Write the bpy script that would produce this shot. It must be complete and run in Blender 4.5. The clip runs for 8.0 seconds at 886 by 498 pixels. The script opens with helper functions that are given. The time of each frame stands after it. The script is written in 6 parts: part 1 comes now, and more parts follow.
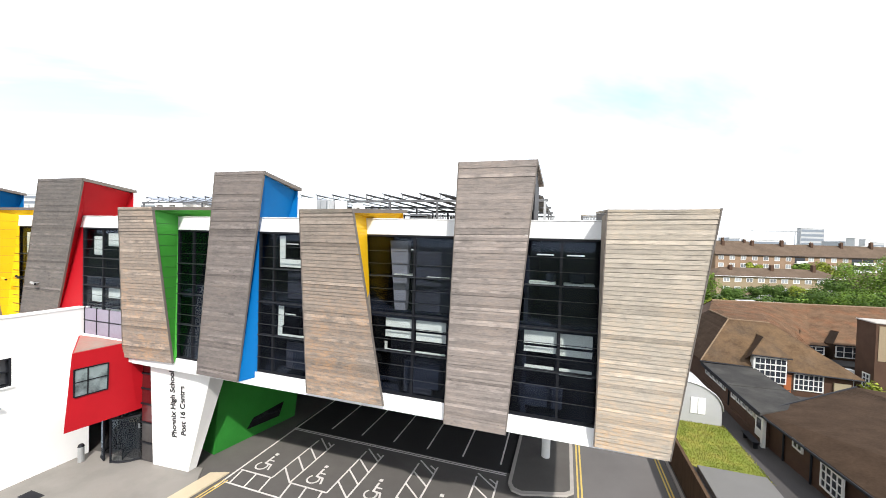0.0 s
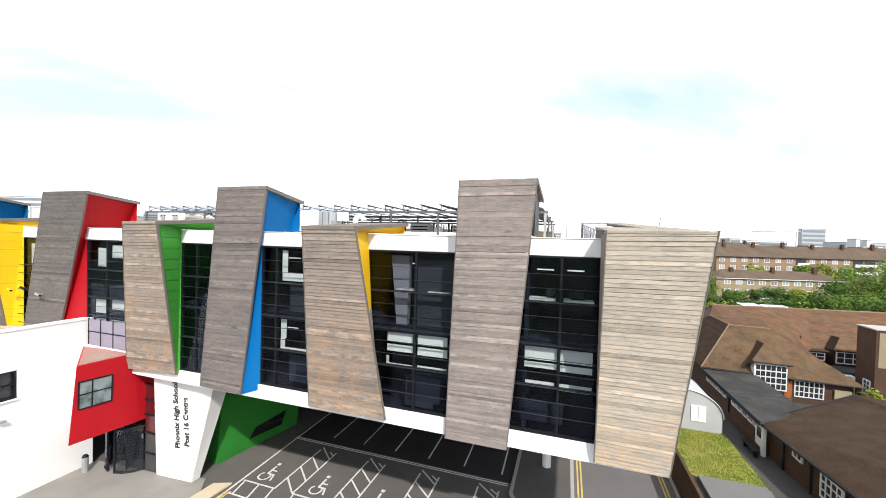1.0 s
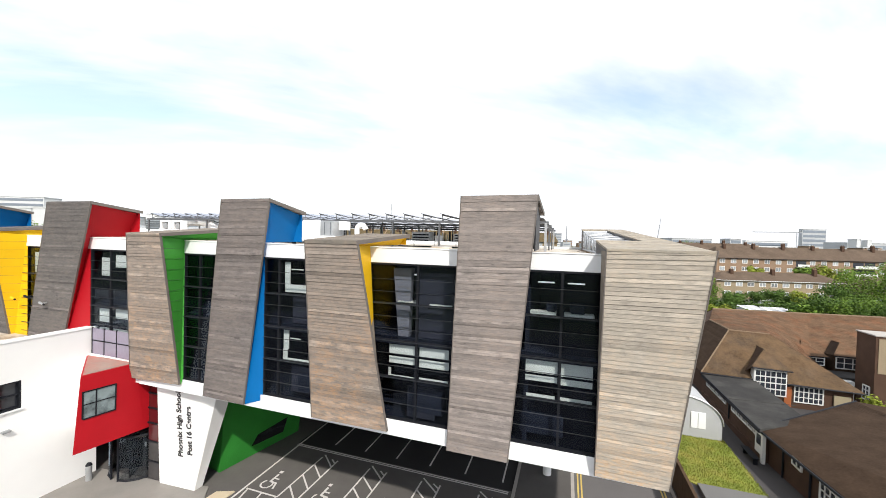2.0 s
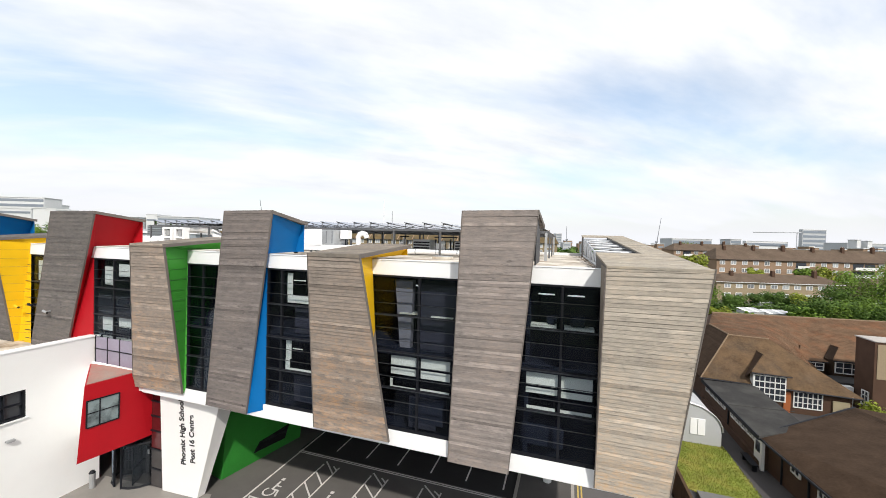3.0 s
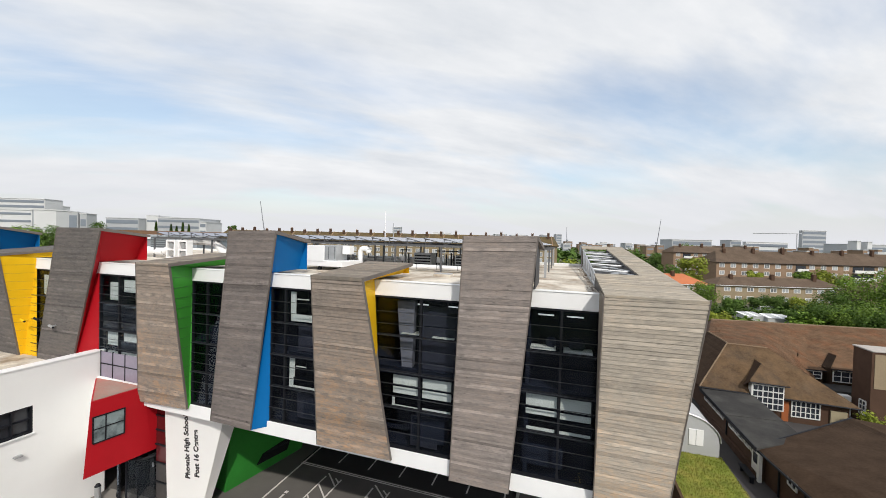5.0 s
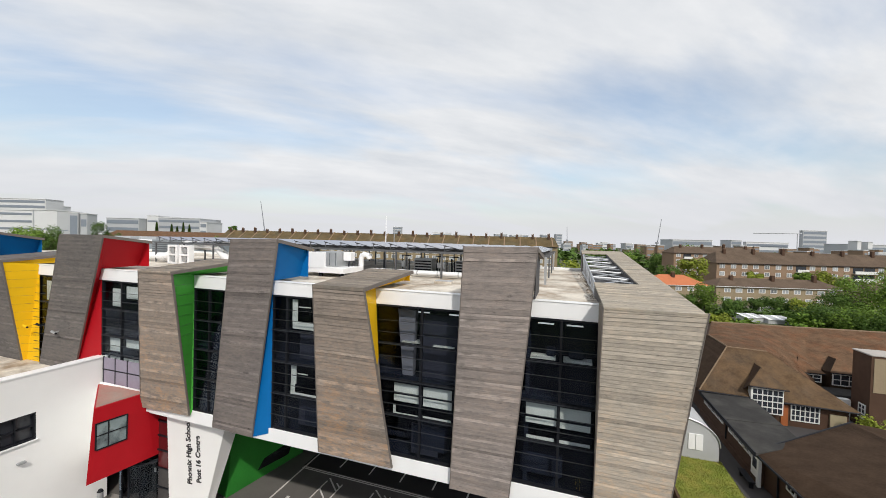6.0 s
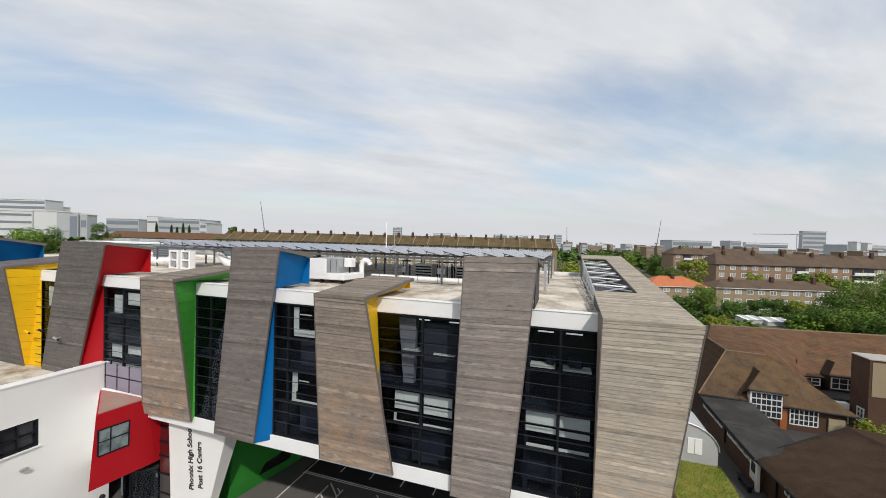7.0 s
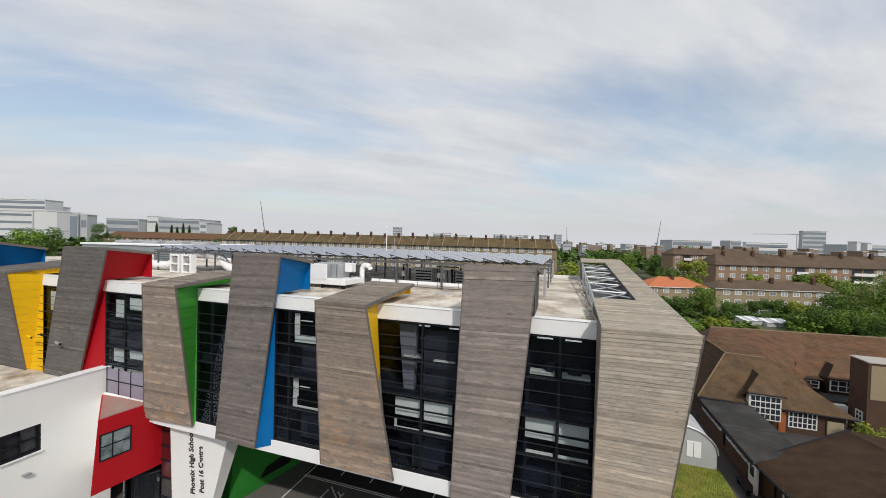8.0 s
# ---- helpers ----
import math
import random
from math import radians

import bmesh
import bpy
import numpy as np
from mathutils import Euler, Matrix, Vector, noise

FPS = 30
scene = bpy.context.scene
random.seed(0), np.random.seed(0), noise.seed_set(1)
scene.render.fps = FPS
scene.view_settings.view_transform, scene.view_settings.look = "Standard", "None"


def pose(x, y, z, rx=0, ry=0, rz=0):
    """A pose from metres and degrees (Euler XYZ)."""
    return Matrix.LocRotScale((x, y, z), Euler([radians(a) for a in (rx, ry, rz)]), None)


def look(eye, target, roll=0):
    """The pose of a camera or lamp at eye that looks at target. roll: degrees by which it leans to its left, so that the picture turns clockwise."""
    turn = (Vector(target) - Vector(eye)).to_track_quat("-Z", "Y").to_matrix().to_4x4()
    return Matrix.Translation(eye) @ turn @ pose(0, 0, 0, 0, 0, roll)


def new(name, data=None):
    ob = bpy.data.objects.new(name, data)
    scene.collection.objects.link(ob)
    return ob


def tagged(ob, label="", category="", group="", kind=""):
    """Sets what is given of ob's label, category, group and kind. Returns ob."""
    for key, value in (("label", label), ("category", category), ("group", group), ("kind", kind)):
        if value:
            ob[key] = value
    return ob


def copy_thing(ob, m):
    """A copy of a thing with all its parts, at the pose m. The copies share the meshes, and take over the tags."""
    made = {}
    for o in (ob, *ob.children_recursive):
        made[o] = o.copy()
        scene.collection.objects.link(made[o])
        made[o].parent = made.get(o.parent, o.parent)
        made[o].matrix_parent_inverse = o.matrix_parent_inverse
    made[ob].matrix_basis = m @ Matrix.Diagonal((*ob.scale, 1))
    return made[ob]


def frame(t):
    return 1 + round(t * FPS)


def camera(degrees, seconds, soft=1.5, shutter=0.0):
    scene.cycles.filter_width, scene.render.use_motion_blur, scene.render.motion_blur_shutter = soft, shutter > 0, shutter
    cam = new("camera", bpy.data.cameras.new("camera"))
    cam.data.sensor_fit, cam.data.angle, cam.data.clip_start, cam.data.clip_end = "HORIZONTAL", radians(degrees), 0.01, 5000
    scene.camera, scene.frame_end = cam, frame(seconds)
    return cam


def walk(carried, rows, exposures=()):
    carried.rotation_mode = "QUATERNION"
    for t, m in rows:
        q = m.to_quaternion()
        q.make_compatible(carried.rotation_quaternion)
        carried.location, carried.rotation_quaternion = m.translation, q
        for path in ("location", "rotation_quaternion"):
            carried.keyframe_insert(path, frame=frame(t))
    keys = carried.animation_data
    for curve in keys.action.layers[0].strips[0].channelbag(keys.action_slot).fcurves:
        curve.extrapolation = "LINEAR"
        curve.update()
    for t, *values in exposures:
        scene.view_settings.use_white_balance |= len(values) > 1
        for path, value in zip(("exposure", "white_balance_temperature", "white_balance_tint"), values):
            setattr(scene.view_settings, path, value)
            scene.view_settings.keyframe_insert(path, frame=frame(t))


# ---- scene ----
cam = camera(99.3, 8.0, soft=0.9)
PATH = [
    (0, (0.134, 0.008, 13.525), (0.119, 2.007, 13.479), 1.6),
    (0.5, (0.133, -0.047, 13.854), (0.115, 1.953, 13.81), 1.5),
    (1, (0.102, -0.133, 14.157), (0.083, 1.866, 14.115), 1.5),
    (1.5, (0.067, -0.198, 14.447), (0.047, 1.802, 14.405), 1.5),
    (3, (-0.028, -0.399, 15.277), (-0.049, 1.6, 15.235), 1.5),
    (3.5, (-0.051, -0.477, 15.544), (-0.073, 1.523, 15.504), 1.5),
    (4, (-0.077, -0.535, 15.781), (-0.099, 1.465, 15.74), 1.5),
    (4.5, (-0.094, -0.612, 16.014), (-0.115, 1.387, 15.974), 1.5),
    (6, (-0.128, -0.777, 16.67), (-0.151, 1.223, 16.628), 1.5),
    (6.5, (-0.151, -0.841, 16.869), (-0.174, 1.158, 16.829), 1.5),
    (7, (-0.166, -0.901, 17.053), (-0.188, 1.099, 17.013), 1.5),
    (7.5, (-0.189, -0.953, 17.23), (-0.212, 1.047, 17.188), 1.5),
    (8, (-0.176, -1.003, 17.406), (-0.198, 0.996, 17.364), 1.5),
]
walk(cam, [(t, look(eye, target, roll)) for t, eye, target, roll in PATH], exposures=[(0.0, 0.29, 6280, 10), (1.5, 0.11, 6310, 10), (3.0, -0.21, 6390, 10), (3.5, -0.30, 6400, 10), (4.5, -0.44, 6400, 10), (6.5, -0.62, 6380, 10), (8.0, -0.77, 6350, 10)])

# ---- light: a bright sky with broken cloud and a sun behind the camera's right shoulder ----
TURN_B = -17.6                       # the college stands turned by this about z
B = pose(0, 0, 0, 0, 0, TURN_B)      # local axes: u along the front, v into the building, z up
SUN_EL, SUN_U, SUN_V = 43.0, 0.57, -0.82
sun_way = B.to_3x3() @ Vector((SUN_U, SUN_V, 0)).normalized()
sun_way = Vector((sun_way.x * math.cos(radians(SUN_EL)), sun_way.y * math.cos(radians(SUN_EL)), math.sin(radians(SUN_EL))))
sun = new("sun", bpy.data.lights.new("sun", "SUN"))
sun.data.energy, sun.data.angle, sun.data.color = 4.3, radians(1.5), (1.0, 0.935, 0.84)
sun.matrix_world = look((0, 0, 200), Vector((0, 0, 200)) - sun_way)

world = bpy.data.worlds.new("sky")
scene.world = world
world.use_nodes = True
wt = world.node_tree
wt.nodes.clear()


def wnode(kind, **values):
    n = wt.nodes.new(kind)
    for key, value in values.items():
        n.inputs[key].default_value = value
    return n


def wmath(op, a, b=None):
    n = wt.nodes.new("ShaderNodeMath")
    n.operation = op
    for k, s in enumerate((a, b)):
        if s is None:
            continue
        if isinstance(s, (int, float)):
            n.inputs[k].default_value = s
        else:
            wt.links.new(s, n.inputs[k])
    return n.outputs[0]


sky = wt.nodes.new("ShaderNodeTexSky")
sky.sky_type, sky.sun_disc = "NISHITA", False
sky.sun_elevation, sky.sun_rotation = radians(SUN_EL), math.atan2(sun_way.x, sun_way.y)
sky.air_density, sky.dust_density = 1.2, 2.0
coord = wt.nodes.new("ShaderNodeTexCoord")
split = wt.nodes.new("ShaderNodeSeparateXYZ")
wt.links.new(coord.outputs["Generated"], split.inputs[0])
rise = wmath("ADD", wmath("MAXIMUM", split.outputs[2], 0.0), 0.22)
flat = wt.nodes.new("ShaderNodeCombineXYZ")
wt.links.new(wmath("DIVIDE", split.outputs[0], rise), flat.inputs[0])
wt.links.new(wmath("DIVIDE", split.outputs[1], rise), flat.inputs[1])
cloud = wnode("ShaderNodeTexNoise", Scale=1.0, Detail=6.0, Roughness=0.52, Distortion=0.25)
stretch = wt.nodes.new("ShaderNodeMapping")
stretch.inputs["Scale"].default_value = (0.62, 1.45, 1.0)
drift = wt.nodes.new("ShaderNodeMapping")
drift.inputs["Rotation"].default_value = (0, 0, radians(-20))
stretch.inputs["Location"].default_value = (3.1, 0.7, 0.0)
wt.links.new(flat.outputs[0], drift.inputs[0])
wt.links.new(drift.outputs[0], stretch.inputs[0])
wt.links.new(stretch.outputs[0], cloud.inputs["Vector"])
cover = wt.nodes.new("ShaderNodeValToRGB")
cover.color_ramp.elements[0].position, cover.color_ramp.elements[1].position = 0.33, 0.545
cover.color_ramp.elements[0].color, cover.color_ramp.elements[1].color = (0.27, 0.27, 0.27, 1), (1, 1, 1, 1)
wt.links.new(cloud.outputs["Fac"], cover.inputs[0])
thick = wnode("ShaderNodeTexNoise", Scale=2.2, Detail=6.0, Roughness=0.6)
wt.links.new(stretch.outputs[0], thick.inputs["Vector"])
tone = wt.nodes.new("ShaderNodeValToRGB")
tone.color_ramp.elements[0].position, tone.color_ramp.elements[1].position = 0.28, 0.68
tone.color_ramp.elements[0].color, tone.color_ramp.elements[1].color = (0.86, 0.895, 0.94, 1), (1.14, 1.14, 1.14, 1)
wt.links.new(thick.outputs["Fac"], tone.inputs[0])
blue = wnode("ShaderNodeBackground", Strength=0.24)
white = wnode("ShaderNodeBackground", Strength=1.15)
wt.links.new(sky.outputs[0], blue.inputs[0])
veil = wt.nodes.new("ShaderNodeMix")
veil.data_type = "RGBA"
low_sky = wt.nodes.new("ShaderNodeMapRange")
low_sky.inputs["From Min"].default_value, low_sky.inputs["From Max"].default_value = 0.02, 0.20
wt.links.new(split.outputs[2], low_sky.inputs["Value"])
wt.links.new(low_sky.outputs[0], veil.inputs["Factor"])
veil.inputs["A"].default_value = (0.955, 0.96, 0.985, 1)
wt.links.new(tone.outputs[0], veil.inputs["B"])
wt.links.new(veil.outputs["Result"], white.inputs[0])
keep = wmath("MAXIMUM", cover.outputs[0], wmath("SUBTRACT", 1.0, low_sky.outputs[0]))
both = wt.nodes.new("ShaderNodeMixShader")
wt.links.new(keep, both.inputs[0])
wt.links.new(blue.outputs[0], both.inputs[1])
wt.links.new(white.outputs[0], both.inputs[2])
out = wt.nodes.new("ShaderNodeOutputWorld")
wt.links.new(both.outputs[0], out.inputs[0])


# ---- materials ----
def surface(name, colour, rough=0.7, var=0.2, scale=1.5, fine=30.0, bump=0.15, metal=0.0, rand=0.0, stretch=(1, 1, 1), spot=None, spot_at=0.62, island=0.0, spec=0.5, low=None):
    """A surface with large blotches, fine grain, relief, and a change of tone from piece to piece."""
    m = bpy.data.materials.new(name)
    m.use_nodes = True
    nt = m.node_tree
    bsdf = nt.nodes["Principled BSDF"]
    bsdf.inputs["Roughness"].default_value, bsdf.inputs["Metallic"].default_value = rough, metal
    bsdf.inputs["Specular IOR Level"].default_value = spec
    tc = nt.nodes.new("ShaderNodeTexCoord")
    mp = nt.nodes.new("ShaderNodeMapping")
    mp.inputs["Scale"].default_value, mp.inputs["Location"].default_value = stretch, (13.7, 5.3, 2.1)
    nt.links.new(tc.outputs["Object"], mp.inputs[0])

    def noise_of(s, detail):
        n = nt.nodes.new("ShaderNodeTexNoise")
        n.inputs["Scale"].default_value, n.inputs["Detail"].default_value = s, detail
        n.inputs["Roughness"].default_value = 0.6
        nt.links.new(mp.outputs[0], n.inputs["Vector"])
        return n.outputs["Fac"]

    def calc(op, a, b):
        n = nt.nodes.new("ShaderNodeMath")
        n.operation = op
        for k, s in enumerate((a, b)):
            if isinstance(s, (int, float)):
                n.inputs[k].default_value = s
            else:
                nt.links.new(s, n.inputs[k])
        return n.outputs[0]

    big, small = noise_of(scale, 5), noise_of(fine, 3)
    value = calc("ADD", calc("MULTIPLY", calc("SUBTRACT", big, 0.5), var * 2.2), calc("MULTIPLY", calc("SUBTRACT", small, 0.5), var * 1.2))
    if rand:
        info = nt.nodes.new("ShaderNodeObjectInfo")
        value = calc("ADD", value, calc("MULTIPLY", calc("SUBTRACT", info.outputs["Random"], 0.5), rand))
    if island:
        geo = nt.nodes.new("ShaderNodeNewGeometry")
        value = calc("ADD", value, calc("MULTIPLY", calc("SUBTRACT", geo.outputs["Random Per Island"], 0.5), island))
    value = calc("ADD", value, 1.0)
    hsv = nt.nodes.new("ShaderNodeHueSaturation")
    nt.links.new(value, hsv.inputs["Value"])
    if spot:
        mix = nt.nodes.new("ShaderNodeMix")
        mix.data_type = "RGBA"
        ramp = nt.nodes.new("ShaderNodeValToRGB")
        ramp.color_ramp.elements[0].position, ramp.color_ramp.elements[1].position = spot_at - 0.12, spot_at + 0.12
        nt.links.new(noise_of(scale * 0.6 + 0.05, 6), ramp.inputs[0])
        if low:
            sep = nt.nodes.new("ShaderNodeSeparateXYZ")
            nt.links.new(tc.outputs["Object"], sep.inputs[0])
            down = nt.nodes.new("ShaderNodeMapRange")
            down.inputs["From Min"].default_value, down.inputs["From Max"].default_value = low[1], low[0]
            down.inputs["To Min"].default_value, down.inputs["To Max"].default_value = 0.12, 1.0
            nt.links.new(sep.outputs[2], down.inputs["Value"])
            nt.links.new(calc("MULTIPLY", ramp.outputs[0], down.outputs[0]), mix.inputs["Factor"])
        else:
            nt.links.new(ramp.outputs[0], mix.inputs["Factor"])
        mix.inputs["A"].default_value, mix.inputs["B"].default_value = (*colour, 1), (*spot, 1)
        nt.links.new(mix.outputs["Result"], hsv.inputs["Color"])
    else:
        hsv.inputs["Color"].default_value = (*colour, 1)
    nt.links.new(hsv.outputs[0], bsdf.inputs["Base Color"])
    if bump:
        bp = nt.nodes.new("ShaderNodeBump")
        bp.inputs["Strength"].default_value, bp.inputs["Distance"].default_value = bump, 0.03
        nt.links.new(small, bp.inputs["Height"])
        nt.links.new(bp.outputs[0], bsdf.inputs["Normal"])
    return m


def glazing(name, tint, rough=0.03, clear=0.75):
    """Tinted window glass: mirror gloss over a dark see-through body."""
    m = bpy.data.materials.new(name)
    m.use_nodes = True
    nt = m.node_tree
    nt.nodes.clear()
    o = nt.nodes.new("ShaderNodeOutputMaterial")
    see = nt.nodes.new("ShaderNodeBsdfTransparent")
    see.inputs[0].default_value = (*[c * clear for c in tint], 1)
    gloss = nt.nodes.new("ShaderNodeBsdfGlossy")
    gloss.inputs["Roughness"].default_value = rough
    gloss.inputs["Color"].default_value = (0.66, 0.80, 1.0, 1)
    edge = nt.nodes.new("ShaderNodeLayerWeight")
    edge.inputs["Blend"].default_value = 0.5
    power = nt.nodes.new("ShaderNodeMath")
    power.operation = "POWER"
    nt.links.new(edge.outputs["Facing"], power.inputs[0])
    power.inputs[1].default_value = 4.5
    fres = nt.nodes.new("ShaderNodeMath")
    fres.operation = "MULTIPLY_ADD"
    nt.links.new(power.outputs[0], fres.inputs[0])
    fres.inputs[1].default_value, fres.inputs[2].default_value = 0.93, 0.045
    mix = nt.nodes.new("ShaderNodeMixShader")
    nt.links.new(fres.outputs[0], mix.inputs[0])
    nt.links.new(see.outputs[0], mix.inputs[1])
    nt.links.new(gloss.outputs[0], mix.inputs[2])
    nt.links.new(mix.outputs[0], o.inputs[0])
    return m


def glowing(name, colour, strength):
    m = bpy.data.materials.new(name)
    m.use_nodes = True
    p = m.node_tree.nodes["Principled BSDF"]
    p.inputs["Base Color"].default_value = (*colour, 1)
    p.inputs["Emission Color"].default_value, p.inputs["Emission Strength"].default_value = (*colour, 1), strength
    return m


def cladding(name, grey, warm, amount, low=None, light=0.22):
    """Weathered boards: each board has its own streaks, with warm brown patches where the silvering has washed off."""
    m = bpy.data.materials.new(name)
    m.use_nodes = True
    nt = m.node_tree
    bsdf = nt.nodes["Principled BSDF"]
    bsdf.inputs["Roughness"].default_value, bsdf.inputs["Specular IOR Level"].default_value = 0.88, 0.2

    def put(kind, links=(), **values):
        n = nt.nodes.new(kind)
        for key, value in values.items():
            n.inputs[key].default_value = value
        for socket, source in links:
            nt.links.new(source, n.inputs[socket])
        return n

    def calc(op, a, b, clamp=False):
        n = nt.nodes.new("ShaderNodeMath")
        n.operation, n.use_clamp = op, clamp
        for k, v in enumerate((a, b)):
            if isinstance(v, (int, float)):
                n.inputs[k].default_value = v
            else:
                nt.links.new(v, n.inputs[k])
        return n.outputs[0]

    def band(source, lo, hi, to_lo=0.0, to_hi=1.0):
        n = put("ShaderNodeMapRange", [("Value", source)])
        for key, v in (("From Min", lo), ("From Max", hi), ("To Min", to_lo), ("To Max", to_hi)):
            n.inputs[key].default_value = v
        return n.outputs[0]

    tc = put("ShaderNodeTexCoord").outputs["Object"]
    own = put("ShaderNodeObjectInfo").outputs["Random"]
    shift = put("ShaderNodeCombineXYZ", [(0, calc("MULTIPLY", own, 71.0)), (1, calc("MULTIPLY", own, 37.0))])
    moved = put("ShaderNodeVectorMath", [(0, tc), (1, shift.outputs[0])])

    def noise_of(source, scale, detail, stretch):
        mp = put("ShaderNodeMapping", [("Vector", source)])
        mp.inputs["Scale"].default_value = stretch
        return put("ShaderNodeTexNoise", [("Vector", mp.outputs[0])], Scale=scale, Detail=detail, Roughness=0.6).outputs["Fac"]

    streak = noise_of(moved.outputs[0], 1.0, 5, (1.5, 1.0, 3.0))
    fleck = noise_of(moved.outputs[0], 1.0, 3, (4.5, 3.0, 9.0))
    grain = noise_of(moved.outputs[0], 6.0, 3, (0.5, 1.0, 9.0))
    patch = noise_of(tc, 0.55, 5, (1.0, 1.0, 0.75))
    knots = noise_of(moved.outputs[0], 3.2, 2, (0.8, 1.0, 2.5))
    where = calc("MULTIPLY", band(patch, 0.36, 0.62), band(calc("MULTIPLY", calc("ADD", streak, fleck), 0.5), 0.42, 0.58, 0.05, 1.15))
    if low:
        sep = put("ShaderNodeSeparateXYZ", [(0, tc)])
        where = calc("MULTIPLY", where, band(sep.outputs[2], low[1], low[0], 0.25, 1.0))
    mix = put("ShaderNodeMix")
    mix.data_type = "RGBA"
    mix.inputs["A"].default_value, mix.inputs["B"].default_value = (*grey, 1), (*warm, 1)
    nt.links.new(calc("MULTIPLY", where, amount), mix.inputs["Factor"])
    # a few boards weather paler, a few darker; stains run over the whole face
    pale = calc("MULTIPLY", band(own, 0.80, 0.88), band(streak, 0.40, 0.58, 0.0, light * 1.6))
    dark = calc("MULTIPLY", band(own, 0.10, 0.06), -0.22)
    value = calc("ADD", calc("ADD", pale, dark), calc("ADD", calc("MULTIPLY", calc("SUBTRACT", streak, 0.5), 0.70), calc("MULTIPLY", calc("SUBTRACT", fleck, 0.5), 0.55)))
    value = calc("ADD", value, calc("MULTIPLY", calc("SUBTRACT", patch, 0.5), 0.55))
    value = calc("ADD", value, calc("MULTIPLY", calc("SUBTRACT", grain, 0.5), 0.45))
    value = calc("ADD", value, calc("MULTIPLY", band(knots, 0.66, 0.74), -0.30))
    value = calc("ADD", value, calc("MULTIPLY", calc("SUBTRACT", calc("FRACT", calc("MULTIPLY", own, 13.7), 0), 0.5), 0.20))
    hsv = put("ShaderNodeHueSaturation", [("Color", mix.outputs["Result"]), ("Value", calc("ADD", value, 1.0))])
    nt.links.new(hsv.outputs[0], bsdf.inputs["Base Color"])
    bump = put("ShaderNodeBump", [("Height", grain)], Strength=0.6, Distance=0.02)
    nt.links.new(bump.outputs[0], bsdf.inputs["Normal"])
    return m


TIMBER_GREY = cladding("grey_weathered_cladding", (0.262, 0.231, 0.215), (0.26, 0.20, 0.16), 0.35)
TIMBER_SLATE = cladding("slate_grey_weathered_cladding", (0.139, 0.129, 0.124), (0.15, 0.120, 0.100), 0.35)
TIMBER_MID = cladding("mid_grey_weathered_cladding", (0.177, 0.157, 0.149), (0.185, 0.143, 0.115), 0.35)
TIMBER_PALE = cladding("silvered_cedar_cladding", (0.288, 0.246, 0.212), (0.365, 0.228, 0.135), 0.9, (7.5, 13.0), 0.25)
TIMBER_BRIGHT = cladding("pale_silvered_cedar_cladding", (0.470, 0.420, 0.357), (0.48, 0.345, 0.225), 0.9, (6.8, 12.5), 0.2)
TIMBER_CAP = cladding("grey_top_cladding", (0.335, 0.302, 0.252), (0.34, 0.27, 0.19), 0.5)
TIMBER_CAP_DARK = cladding("dull_grey_top_cladding", (0.205, 0.182, 0.155), (0.23, 0.17, 0.12), 0.5)
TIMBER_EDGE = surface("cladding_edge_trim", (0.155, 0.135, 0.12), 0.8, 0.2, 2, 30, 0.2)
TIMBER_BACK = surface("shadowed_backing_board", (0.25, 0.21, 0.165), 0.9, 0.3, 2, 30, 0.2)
RED = surface("red_render_panel", (0.40, 0.007, 0.014), 0.55, 0.12, 0.8, 20, 0.05, spec=0.2)
BLUE = surface("blue_render_panel", (0.003, 0.132, 0.385), 0.55, 0.12, 0.8, 20, 0.05, spec=0.2)
GREEN = surface("green_render_panel", (0.062, 0.33, 0.042), 0.55, 0.12, 0.8, 20, 0.05, spec=0.2)
GREEN_STORE = surface("deep_green_render", (0.028, 0.19, 0.028), 0.6, 0.2, 0.7, 20, 0.05, spec=0.15)
YELLOW = surface("yellow_render_panel", (0.82, 0.49, 0.008), 0.55, 0.10, 0.8, 20, 0.05, spec=0.2)
DARK_PANEL = surface("dark_grey_side_panel", (0.05, 0.05, 0.055), 0.6, 0.15, 1, 20, 0.05)
WHITE = surface("white_render", (0.80, 0.80, 0.79), 0.7, 0.04, 0.6, 40, 0.06)
WHITE_METAL = surface("white_coated_metal", (0.84, 0.845, 0.85), 0.4, 0.06, 1.2, 30, 0.03)
GREY_METAL = surface("galvanised_steel", (0.45, 0.46, 0.47), 0.45, 0.15, 3, 40, 0.05, metal=0.6)
PV_STEEL = surface("dull_grey_steel", (0.12, 0.123, 0.13), 0.5, 0.15, 3, 40, 0.05, metal=0.3)
FRAME = surface("anthracite_frame", (0.011, 0.012, 0.016), 0.55, 0.1, 3, 50, 0.03, spec=0.2)
LOUVRE = surface("grey_louvre_bar", (0.022, 0.025, 0.031), 0.45, 0.1, 3, 50, 0.03, spec=0.3)
GLASS_BACK = bpy.data.materials.new("inner_glass_face")
GLASS_BACK.use_nodes = True
GLASS_BACK.node_tree.nodes.clear()
GLASS_BACK.node_tree.links.new(GLASS_BACK.node_tree.nodes.new("ShaderNodeBsdfTransparent").outputs[0], GLASS_BACK.node_tree.nodes.new("ShaderNodeOutputMaterial").inputs[0])
GLASS = glazing("tinted_glass", (0.82, 0.86, 0.89), 0.03, 0.95)
CLEAR = glazing("clear_glass", (0.62, 0.64, 0.66))
SMOKED = glazing("smoked_door_glass", (0.80, 0.81, 0.82), 0.03, 0.92)
# near black puts the dimness of the rooms into their colour
INNER = surface("dimmed_interior", (0.014, 0.017, 0.028), 0.9, 0.2, 0.5, 10, 0.0, spec=0.0)
